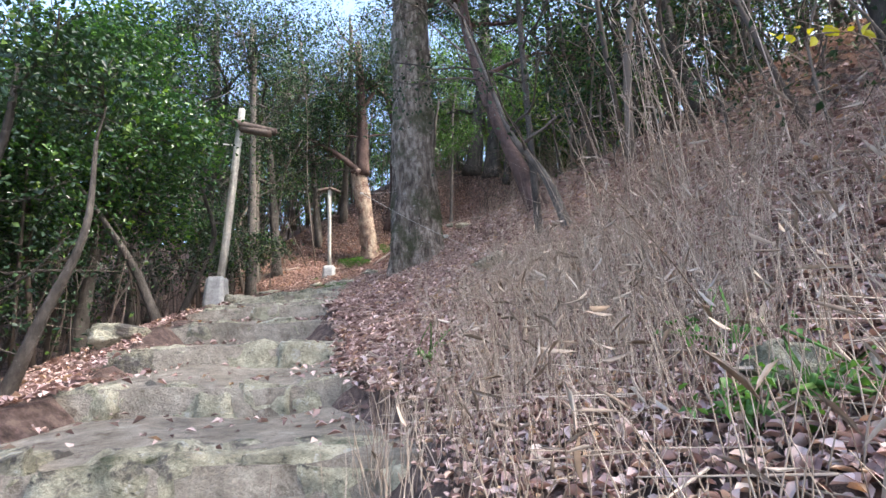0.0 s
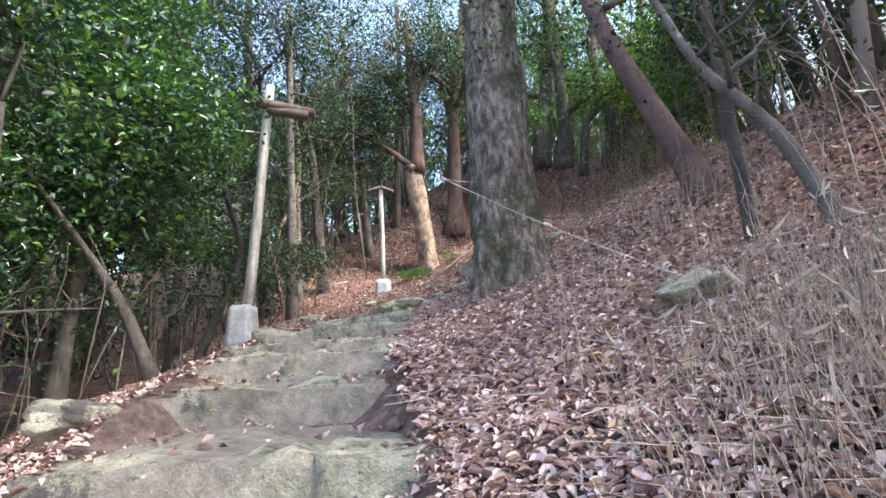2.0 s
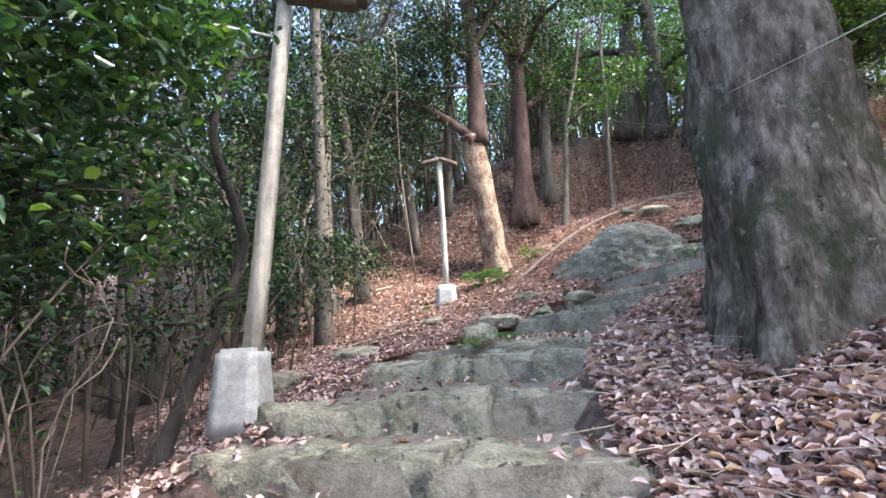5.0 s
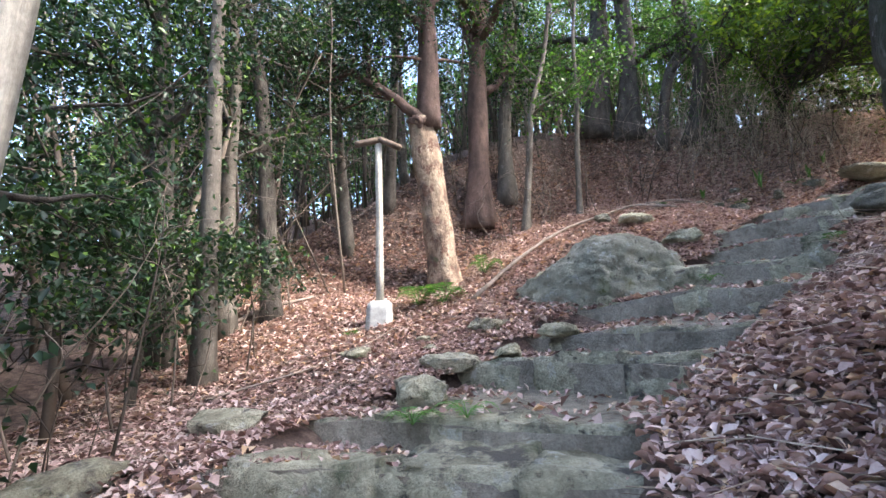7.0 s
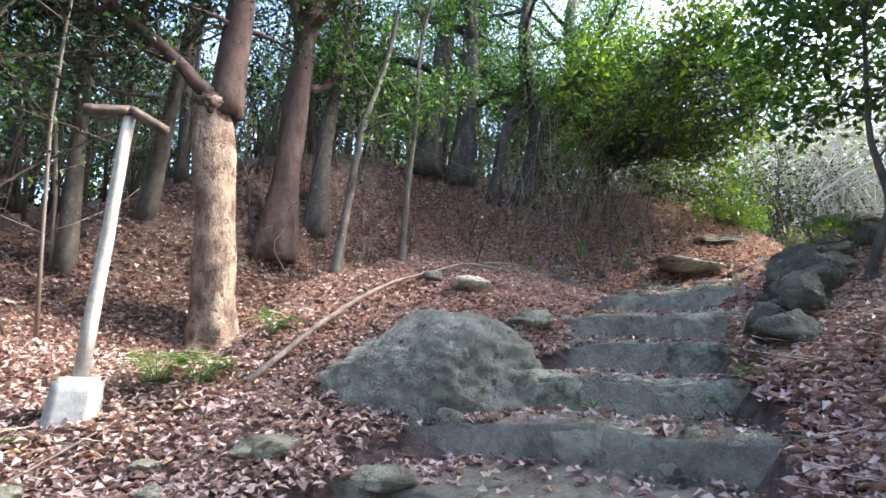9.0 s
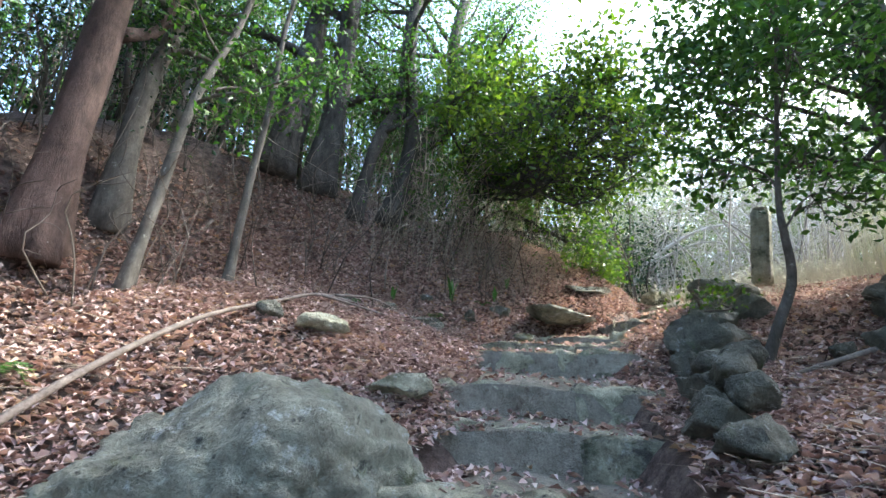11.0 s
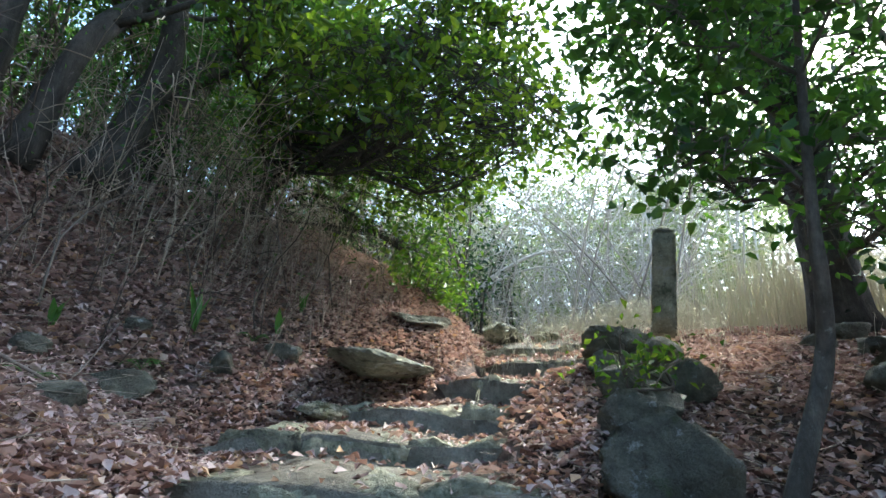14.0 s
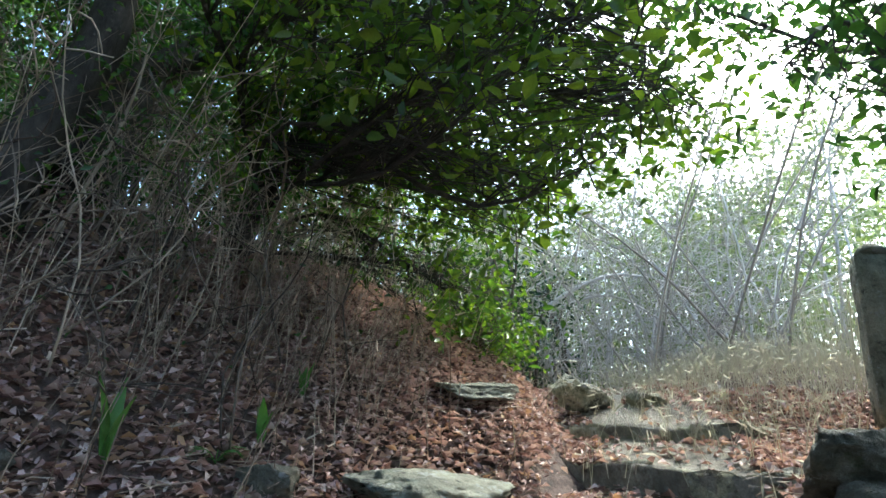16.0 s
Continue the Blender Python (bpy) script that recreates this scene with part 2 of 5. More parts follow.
M_DARKBARK = surface("dark_bark", [(0.3, (0.028, 0.024, 0.02)), (0.6, (0.075, 0.066, 0.056)), (0.8, (0.14, 0.125, 0.105))], 4.0, fine=36, bump=0.8, dist=0.02, stretch=(2, 2, 0.7), blotch=[((0.17, 0.16, 0.14), 12, 0.63, 0.70)])
M_GREYBARK = surface("grey_bark", [(0.3, (0.06, 0.052, 0.043)), (0.6, (0.125, 0.11, 0.092)), (0.8, (0.20, 0.18, 0.155))], 4.0, fine=36, bump=0.6, dist=0.015, stretch=(2, 2, 0.7), blotch=[((0.30, 0.29, 0.26), 12, 0.62, 0.68)])
M_DEADWOOD = surface("dead_branch_wood", [(0.3, (0.14, 0.105, 0.085)), (0.7, (0.29, 0.235, 0.195))], 6.0, fine=50, bump=0.5, dist=0.01)
M_ROPE = surface("pale_cord", [(0.3, (0.52, 0.49, 0.43)), (0.7, (0.66, 0.63, 0.56))], 20.0, fine=200, bump=0.3, dist=0.002)
M_DRYLEAF = leafy("dry_leaf", [(0.0, (0.14, 0.088, 0.08)), (0.25, (0.34, 0.232, 0.21)), (0.55, (0.54, 0.405, 0.365)), (0.86, (0.68, 0.56, 0.51)), (0.94, (0.54, 0.36, 0.20)), (1.0, (0.74, 0.65, 0.58))], rough=0.7, through_light=0.22, spec=0.25, tint=(1.0, 0.75, 0.58))
M_STALK = leafy("dry_stalk", [(0.0, (0.19, 0.14, 0.10)), (0.5, (0.36, 0.29, 0.22)), (1.0, (0.52, 0.44, 0.35))], rough=0.7, through_light=0.0, spec=0.25)
M_LEAF_DARK = leafy("evergreen_leaf", [(0.0, (0.010, 0.026, 0.014)), (0.5, (0.020, 0.050, 0.023)), (0.85, (0.035, 0.08, 0.028)), (0.93, (0.08, 0.15, 0.03)), (1.0, (0.12, 0.19, 0.035))], rough=0.42, through_light=0.25, spec=0.4)
M_LEAF_GLOSSY = leafy("glossy_leaf", [(0.0, (0.020, 0.048, 0.024)), (0.5, (0.040, 0.095, 0.04)), (0.85, (0.075, 0.155, 0.048)), (1.0, (0.16, 0.25, 0.05))], rough=0.25, through_light=0.3, spec=0.7)
M_LEAF_MID = leafy("green_leaf", [(0.0, (0.03, 0.065, 0.024)), (0.5, (0.06, 0.125, 0.036)), (1.0, (0.12, 0.20, 0.045))], rough=0.4, through_light=0.5, spec=0.5)
M_LEAF_LIGHT = leafy("yellow_green_leaf", [(0.0, (0.045, 0.08, 0.022)), (0.5, (0.09, 0.145, 0.03)), (1.0, (0.22, 0.27, 0.04))], rough=0.4, through_light=0.5, spec=0.4)
# Leaves beyond the clearing: distance haze and sunlight are mixed into the green.
M_LEAF_HAZY = leafy("haze_paled_leaf", [(0.0, (0.14, 0.17, 0.09)), (0.5, (0.25, 0.27, 0.17)), (1.0, (0.40, 0.39, 0.29))], rough=0.6, through_light=0.35, spec=0.3)
M_FERN = leafy("fern_leaf", [(0.0, (0.06, 0.15, 0.04)), (1.0, (0.14, 0.28, 0.06))], rough=0.5, through_light=0.3, spec=0.4)
M_YELLOW = leafy("yellow_leaf", [(0.0, (0.45, 0.42, 0.03)), (1.0, (0.62, 0.58, 0.05))], rough=0.5, through_light=0.4, spec=0.3, tint=(1, 1, 0.4))
M_DRYGRASS = leafy("dry_grass", [(0.0, (0.54, 0.50, 0.41)), (0.5, (0.69, 0.65, 0.55)), (1.0, (0.60, 0.60, 0.46))], rough=0.7, through_light=0.45, spec=0.2, tint=(1, 0.97, 0.86))
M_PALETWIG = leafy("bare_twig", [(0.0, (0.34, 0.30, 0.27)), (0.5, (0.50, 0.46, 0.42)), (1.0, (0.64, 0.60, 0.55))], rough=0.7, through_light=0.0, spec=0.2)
M_TWIG = leafy("brown_twig", [(0.0, (0.05, 0.04, 0.033)), (0.5, (0.11, 0.088, 0.07)), (1.0, (0.20, 0.165, 0.135))], rough=0.75, through_light=0.0, spec=0.2)

# ---- the lie of the land ----
# Each step: left end and right end of its front edge, its height and the height of its face.
LOWER_FLIGHT = [
    (-3.3, 2.75, 0.1, 2.95, 1.10, 0.26),
    (-3.2, 4.30, -0.75, 4.60, 1.44, 0.24),
    (-3.35, 5.28, -0.95, 5.58, 1.80, 0.22),
    (-3.75, 6.75, -1.40, 6.80, 2.16, 0.30),
    (-3.50, 7.52, -1.48, 7.48, 2.45, 0.24),
    (-3.95, 8.50, -1.66, 8.10, 2.60, 0.20),
    (-3.80, 9.05, -1.58, 9.02, 2.82, 0.20),
    (-3.60, 10.70, -1.32, 9.85, 3.06, 0.20),
    (-3.45, 11.75, -1.20, 10.45, 3.18, 0.20),
    (-2.45, 13.23, -0.35, 10.72, 3.54, 0.26),
]
UPPER_FLIGHT = [
    (-1.50, 13.45, 0.05, 11.05, 3.76, 0.20),
    (-0.70, 13.55, 0.85, 11.58, 4.12, 0.26),
    (-0.15, 13.85, 1.38, 12.30, 4.46, 0.26),
    (1.00, 14.25, 2.16, 12.95, 4.80, 0.30),
    (1.30, 14.80, 2.78, 13.40, 5.16, 0.28),
    (2.35, 15.90, 3.47, 14.00, 5.60, 0.26),
    (3.30, 16.20, 4.20, 14.40, 5.80, 0.14),
    (4.50, 16.20, 4.90, 14.60, 6.02, 0.16),
    (5.80, 15.95, 5.45, 14.45, 6.36, 0.26),
    (6.75, 15.90, 6.05, 14.40, 6.63, 0.20),
    (7.60, 16.20, 7.30, 14.60, 6.95, 0.12),
]
STEPS = LOWER_FLIGHT + UPPER_FLIGHT
EDGES = ([(-3.4, -14.0, 0.4, -14.0, -1.6, 0), (-3.4, 0.0, 0.4, 0.0, 0.52, 0)] + STEPS
         + [(10.0, 17.6, 9.9, 15.6, 7.60, 0), (14.0, 19.4, 14.4, 17.2, 8.0, 0), (30.0, 27.0, 31.0, 24.0, 8.3, 0), (70.0, 50.0, 72.0, 46.0, 8.3, 0)])
EDGE = np.array(EDGES)
# Side slopes by edge number: first slope, how far it goes, the slope beyond.
_at = [0, 8, 10, 11, 14, 16, 18, 20, 23, 24, 26]
LEFT1 = [-0.45, -0.40, 0.00, 0.16, 0.18, 0.26, 0.95, 0.70, 0.75, 0.2, 0.0]
LEFTC = [5.0, 5.0, 3.0, 3.5, 3.2, 2.3, 2.8, 2.8, 2.5, 2.0, 3.0]
LEFT2 = [-0.10, -0.10, 0.08, 0.34, 0.46, 0.85, 0.60, 0.32, 0.25, 0.15, 0.05]
RIGHT1 = [0.36, 0.24, 0.22, 0.26, 0.30, 0.05, -0.15, -0.05, 0.40, 0.10, 0.0]
RIGHTC = [5.0, 5.0, 4.0, 3.0, 3.0, 1.5, 1.5, 1.5, 1.2, 2.0, 3.0]
RIGHT2 = [0.45, 0.30, 0.26, 0.30, 0.30, 0.30, 0.28, 0.25, 0.12, 0.05, 0.0]
_k = np.concatenate([np.arange(0, 1, 0.08), np.arange(1, len(EDGE) - 3, 0.125), np.arange(len(EDGE) - 3, len(EDGE) - 1, 0.04)])
_ki, _ku = _k.astype(int), (_k - _k.astype(int))[:, None]
_e = EDGE[_ki] * (1 - _ku) + EDGE[np.minimum(_ki + 1, len(EDGE) - 1)] * _ku
_mid = (_e[:, 0:2] + _e[:, 2:4]) / 2
_half = np.linalg.norm(_e[:, 2:4] - _e[:, 0:2], axis=1) / 2
_right = unit(_e[:, 2:4] - _e[:, 0:2])
_tab = [np.interp(_k, _at, c) for c in (LEFT1, LEFTC, LEFT2, RIGHT1, RIGHTC, RIGHT2)]


def wobble(x, y):
    return (0.06 * np.sin(1.3 * x + 0.7 * y) * np.sin(0.9 * y - 0.5 * x + 1.0) + 0.035 * np.sin(3.1 * x + 1.0) * np.sin(2.7 * y + 2.0)
            + 0.018 * np.sin(7.3 * x + 2.2 * y) * np.sin(6.1 * y + 0.4))


BANK_X = [-6.0, -4.0, -2.3, -1.0, 0.5, 2.0, 3.0, 4.0, 5.5, 7.0]
BANK_Y = [17.0, 17.0, 17.0, 18.0, 18.1, 17.5, 17.1, 17.1, 17.0, 17.0]
BANK_CUT = [0.0, 0.4, 0.75, 0.65, 0.5, 0.55, 0.6, 0.3, 0.2, 0.0]
BANK_RISE = [0.0, 0.5, 1.0, 1.0, 0.95, 0.6, 0.45, 0.3, 0.1, 0.0]


def bank(x, y):
    """The foot of the wooded bank is hollowed, its crest heaped up."""
    d = y - np.interp(x, BANK_X, BANK_Y)
    k = np.clip((d - 0.6) / 1.3, 0, 1)
    return np.interp(x, BANK_X, BANK_RISE) * k * k * (3 - 2 * k) - np.interp(x, BANK_X, BANK_CUT) * np.exp(-(d / 1.1) ** 2)


def land(x, y, dip=0.0):
    """The height of the ground; dip lowers it under the steps."""
    x, y = np.atleast_1d(np.asarray(x, dtype=float)), np.atleast_1d(np.asarray(y, dtype=float))
    out = np.empty(len(x))
    for a in range(0, len(x), 4000):
        px, py = x[a:a + 4000, None], y[a:a + 4000, None]
        rx, ry = px - _mid[:, 0], py - _mid[:, 1]
        lat = rx * _right[:, 0] + ry * _right[:, 1]
        dist = np.sqrt(rx ** 2 + ry ** 2)
        off = np.maximum(dist - _half, 0)
        l1, lc, l2, r1, rc, r2 = _tab
        lift = np.where(lat < 0, l1 * np.minimum(off, lc) + l2 * np.maximum(off - lc, 0), r1 * np.minimum(off, rc) + r2 * np.maximum(off - rc, 0))
        lift = 11 * np.tanh(lift / 11)
        inside = np.clip((_half - np.abs(lat) - 0.12) / 0.28, 0, 1)
        w = 1 / (dist ** 2 + 0.12) ** 2.5
        out[a:a + 4000] = np.sum(w * (_e[:, 4] - 0.03 + lift - dip * inside), 1) / np.sum(w, 1)
    return out + wobble(x, y) + bank(x, y)


def spot(x, y, up=0.0):
    return Vector((x, y, float(land(x, y)[0]) + up))

# ---- ground ----
_fine_x, _fine_y = np.arange(-9, 12.01, 0.14), np.arange(-3, 23.01, 0.14)
_far = np.array([0.5, 1.1, 1.9, 3, 4.5, 6.5, 9, 12, 16, 22, 30, 42, 60, 90, 140, 220, 350, 600, 1000])
_gx = np.concatenate([-9 - _far[::-1], _fine_x, 12 + _far])
_gy = np.concatenate([-3 - _far[::-1], _fine_y, 23 + _far])
_xx, _yy = np.meshgrid(_gx, _gy)
_zz = land(_xx.ravel(), _yy.ravel(), 0.42)
_nx, _ny = len(_gx), len(_gy)
_i = (np.arange(_ny - 1)[:, None] * _nx + np.arange(_nx - 1)[None, :]).ravel()
ground = part("ground", (np.stack([_xx.ravel(), _yy.ravel(), _zz], 1), np.stack([_i, _i + 1, _i + 1 + _nx, _i + _nx], 1)), M_SOIL)
tagged(ground, "brown leaf mould on the wooded hillside", "ground", kind="structure")


# ---- steps ----
def block(length, depth, height, seed, rough=0.03, taper=0.06):
    """A roughly hewn stone, its top front edge along x at the origin, its body behind (+y) and below."""
    bm = bmesh.new()
    bmesh.ops.create_cube(bm, size=1)
    for v in bm.verts:
        v.co = Vector((v.co.x * length, v.co.y * depth, v.co.z * height))
    bmesh.ops.bevel(bm, geom=bm.edges[:], offset=0.028, segments=2, affect='EDGES')
    for axis, size in ((0, length), (1, depth), (2, height)):
        n = max(2, int(size / 0.085))
        for k in range(1, n):
            at, way = Vector((0, 0, 0)), Vector((0, 0, 0))
            at[axis], way[axis] = size * (k / n - 0.5), 1
            bmesh.ops.bisect_plane(bm, geom=bm.verts[:] + bm.edges[:] + bm.faces[:], plane_co=at, plane_no=way)
    g = np.random.default_rng(seed)
    o = Vector(g.uniform(-50, 50, 3))
    sk = g.uniform(-taper, taper, 4)
    for v in bm.verts:
        q = v.co.copy()
        q.y += sk[0] * q.x * 0.5 + 0.25 * sk[3] * q.z
        q.z += sk[1] * q.x * 0.25
        d = noise.noise_vector(q * 1.9 + o) * rough * 0.8 + noise.noise_vector(q * 6 + o) * rough * 0.5 + noise.noise_vector(q * 14 + o) * rough * 0.35
        chip = max(0.0, noise.noise(q * 4.5 + o) - 0.2) * rough * 2.2 + max(0.0, noise.noise(q * 9 + o) - 0.3) * rough * 1.2
        v.co = q + d - q.normalized() * chip + Vector((0, depth / 2, -height / 2))
    return bm


def lump(sx, sy, sz, seed, rough=0.22, detail=4, facets=15, least=0.55):
    """A natural rock about the origin: a ball cut by blunt planes, then weathered."""
    bm = bmesh.new()
    bmesh.ops.create_icosphere(bm, subdivisions=detail, radius=1)
    g = np.random.default_rng(seed + 500)
    o = Vector(g.uniform(-50, 50, 3))
    cuts = [(Vector(unit(g.normal(size=3))), g.uniform(least, 0.88)) for _ in range(facets)]
    for v in bm.verts:
        n = v.co.copy()
        for way, far in cuts:
            over = n.dot(way) - far
            if over > 0:
                n -= way * over
        n *= 1 + rough * (0.5 * noise.noise(n * 1.5 + o) + 0.30 * noise.noise(n * 3.4 + o) + 0.28 * noise.noise(n * 9 + o) + 0.2 * noise.noise(n * 20 + o))
        v.co = Vector((n.x * sx, n.y * sy, n.z * sz)) * 1.2
    return bm


def edge_pose(ax, ay, bx, by, z):
    """The pose of a step's edge: x along it from left to right, y into the hill."""
    return Matrix.Translation((ax, ay, z)) @ Matrix.Rotation(math.atan2(by - ay, bx - ax), 4, 'Z')


_srng = np.random.default_rng(21)
for n, (ax, ay, bx, by, z, face) in enumerate(STEPS):
    upper = n >= 11
    step = thing("stone_step", (ax, ay, z), "old grey stone step of rough-hewn blocks with leaf litter on it" if n < 16 else "low dark stone step half buried in leaf litter", "step", "steps of the path")
    step.rotation_euler = (0, 0, math.atan2(by - ay, bx - ax))
    length = math.hypot(bx - ax, by - ay)
    count = {0: 3, 1: 5, 2: 2, 3: 5, 4: 2, 5: 3, 6: 3}.get(n, 3 if length > 1.7 else 2)
    cut = np.cumsum(_srng.uniform(0.6, 1.4, count))
    cut = np.concatenate([[0], cut / cut[-1]]) * length
    for i in range(count):
        w = cut[i + 1] - cut[i]
        s = part("stone", block(w + 0.03, _srng.uniform(0.42, 0.6), face + 0.28, 100 * n + i, 0.09 if n in (0, 1, 3) or upper else 0.065), M_STONE, step)
        s.location = ((cut[i] + cut[i + 1]) / 2, _srng.uniform(-0.03, 0.04) + (0.05 if n in (1, 3) else 0) * math.sin(3 * i), _srng.uniform(-0.02, 0.015))
        s.rotation_euler = (_srng.uniform(-0.03, 0.03), _srng.uniform(-0.015, 0.015), _srng.uniform(-0.03, 0.03))

# The trodden earth between the steps.
def tread_at(a, b, u, v):
    """A place on the earth between two step edges; past the sides it runs down into the ground."""
    u, v = np.asarray(u).ravel(), np.asarray(v).ravel()
    lp, rp = a[0:2] * (1 - v[:, None]) + b[0:2] * v[:, None], a[2:4] * (1 - v[:, None]) + b[2:4] * v[:, None]
    p = lp + (rp - lp) * u[:, None]
    z = a[4] - 0.04 + (b[4] - b[5] - a[4] + 0.02) * v + 0.3 * wobble(p[:, 0] * 2, p[:, 1] * 2) - 0.02 * np.cos(u * 9)
    side = np.clip((np.abs(u - 0.5) - 0.46) / 0.2, 0, 1)
    return np.stack([p[:, 0], p[:, 1], z * (1 - side) + (land(p[:, 0], p[:, 1]) - 0.05) * side], 1)


for n in range(1, len(EDGES) - 3):
    u, v = np.meshgrid(np.linspace(-0.3, 1.3, 24), np.concatenate([[0], np.linspace(0, 1, 9)]))
    i = (np.arange(9)[:, None] * 24 + np.arange(23)[None, :]).ravel()
    sheet = tread_at(EDGE[n], EDGE[n + 1], u, v)
    sheet[:24, 2] -= 0.5
    tread = part("path_tread", (sheet, np.stack([i, i + 1, i + 25, i + 24], 1)), M_DIRT)
    tagged(tread, "trodden grey-brown earth tread strewn with dead leaves", "path", kind="structure")

# ---- boulder ----
boulder = part("boulder", lump(1.16, 1.0, 0.74, 5, 0.17, 6, 10, 0.68), M_BOULDER)
boulder.location, boulder.rotation_euler = (-0.2, 14.5, 4.12), (0, 0.05, 0.7)
tagged(boulder, "large rounded grey-green boulder bedded in dead leaves", "rock")


# ---- posts ----
def box(sx, sy, sz, at=(0, 0, 0), bevel=0.015, taper=1.0, seed=None, rough=0.0):
    bm = bmesh.new()
    bmesh.ops.create_cube(bm, size=1)
    for v in bm.verts:
        k = taper if v.co.z > 0 else 1
        v.co = Vector((v.co.x * sx * k, v.co.y * sy * k, v.co.z * sz))
    if bevel:
        bmesh.ops.bevel(bm, geom=bm.edges[:], offset=bevel, segments=2, affect='EDGES')
    if seed is not None:
        bmesh.ops.subdivide_edges(bm, edges=[e for e in bm.edges if e.calc_length() > 0.12], cuts=5, use_grid_fill=True)
        o = Vector((seed * 3.1, seed, 0))
        for v in bm.verts:
            v.co += noise.noise_vector(v.co * 4 + o) * rough
    for v in bm.verts:
        v.co += Vector(at)
    return bm


def lamp_post(foot, height, lean, width, arm, label, shift=0.0):
    post = thing("wooden_post", foot, label, "post", "wooden posts along the steps")
    part("footing", box(0.40, 0.36, 0.62, (0, 0, 0.18), 0.03, 0.78, 3, 0.012), M_CONCRETE, post, "grey concrete footing")
    pole = part("pole", box(width, width, height, (0, 0, height / 2), 0.012, 0.82, 2, 0.008), M_POST, post, "squared weathered pole")
    pole.location, pole.rotation_euler = (shift, 0, 0.45), lean
    for dx, dz, l, tilt, yaw in arm:
        a = part("crosspiece", box(l, 0.14 if height > 3 else 0.08, 0.11 if height > 3 else 0.08, (0, 0, 0), 0.01, 1, 4, 0.006), M_OLDWOOD, pole, "short weathered crosspiece")
        a.location, a.rotation_euler = (dx, -width * 0.6, height + dz), (0, tilt, yaw)
    return post


lamp_post((-4.12, 9.40, 2.72), 3.4, (0.0, 0.075, 0.05), 0.125, [(0.30, -0.42, 0.85, 0.12, 0.2), (0.34, -0.50, 0.60, 0.12, 0.1)], "tall leaning weathered wooden post in a concrete footing beside the steps", 0.07)
lamp_post((-3.26, 14.70, 3.86), 2.35, (0.0, 0.0, 0.1), 0.11, [(-0.16, -0.02, 0.36, -0.25, 0.1), (0.16, -0.04, 0.36, 0.45, -0.1)], "pale wooden post with a small roofed top, in a concrete footing")

# ---- stone post ----
_p = thing("stone_post", (6.62, 13.72, 6.9), "weathered square stone post with a blunt tapered top", "post")
_p.rotation_euler = (0.075, 0.045, 0.1)
part("shaft", box(0.25, 0.25, 1.15, (0, 0, 0.57), 0.02, 0.94, 6, 0.012), M_STONE, _p)
part("cap", box(0.235, 0.235, 0.1, (0, 0, 1.19), 0.02, 0.45, 7, 0.01), M_STONE, _p, "blunt pyramid top")


# ---- trees ----
def branch_line(start, way, length, g, sag=0.0, kink=0.22, n=7):
    p, d, out = np.array(start, dtype=float), unit(way), [np.array(start, dtype=float)]
    for i in range(n - 1):
        d = unit(d + g.normal(size=3) * kink + np.array([0, 0, -sag]))
        p = p + d * length / (n - 1)
        out.append(p.copy())
    return np.array(out)


def tree(name, line, r0, r1, bark, label, crown=None, limbs=6, limb_len=2.0, limb_from=0.45, leaf=None, leaf_size=0.09, count=2500,
         seed=1, sides=12, rough=0.05, flare=0.5, clump=0.45, own_limbs=(), group="trees of the wood", droop=0.0, limb_up=0.35, twigs=5, limb_bark=None):
    """A tree: a trunk along a line, limbs with twigs, and a crown of leaves gathered about the twigs."""
    g = np.random.default_rng(seed)
    pts = bend(line, 24)
    ob = thing(name, pts[0], label, "tree", group)
    base = np.array(pts[0])
    v, f = tube(pts - base, np.linspace(r0, r1, len(pts)) * (1 + 0.06 * np.sin(np.arange(len(pts)) * 1.1 + seed)), sides, rough, seed, flare)
    part("trunk", (v, f), bark, ob)
    ends = []
    lines = [(bend(l, 10) - base, r) for l, r in own_limbs]
    for i in range(limbs):
        t = limb_from + (1 - limb_from) * (i + g.uniform(0, 0.9)) / max(1, limbs)
        at = pts[min(23, int(t * 23))] - base
        a = g.uniform(0, 2 * np.pi)
        L = limb_len * g.uniform(0.6, 1.25)
        lines.append((branch_line(at, (math.cos(a), math.sin(a), limb_up + g.uniform(0, 0.5)), L, g, droop), (r0 + (r1 - r0) * t) * g.uniform(0.35, 0.6)))
    pile = Pile()
    for l, r in lines:
        part("limb", tube(l, np.linspace(r, max(0.008, r * (0.25 if r < 0.2 else 0.6)), len(l)), 8 if r > 0.08 else 6, 0.05, seed), limb_bark or bark, ob)
        ll = np.linalg.norm(l[-1] - l[0])
        for j in range(twigs):
            k = int(g.uniform(0.3, 1.0) * (len(l) - 1))
            d = unit(l[min(k + 1, len(l) - 1)] - l[k - 1] + 1e-6) + g.normal(size=3) * 0.7
            tw = branch_line(l[k], d, ll * g.uniform(0.25, 0.55), g, droop, 0.25, 5)
            pile.add(*tube(tw, np.linspace(max(0.007, r * 0.22), 0.004, 5), 4))
            ends += [tw[2], tw[3], tw[4]]
        ends += [l[-1], l[-2]]
    if pile.n:
        tagged(part("brushwood", pile.mesh("brushwood"), limb_bark or bark, ob), kind="stuff")
    if leaf and count and ends:
        e = np.array(ends)
        c = e[g.integers(0, len(e), count)] + g.normal(size=(count, 3)) * clump * np.array([1, 1, 0.7]) * g.uniform(0.2, 1.0, count)[:, None]
        part("crown", leaves(c, leaf_size, g=g, flat=0.35, plain=True), leaf, ob)
    return ob


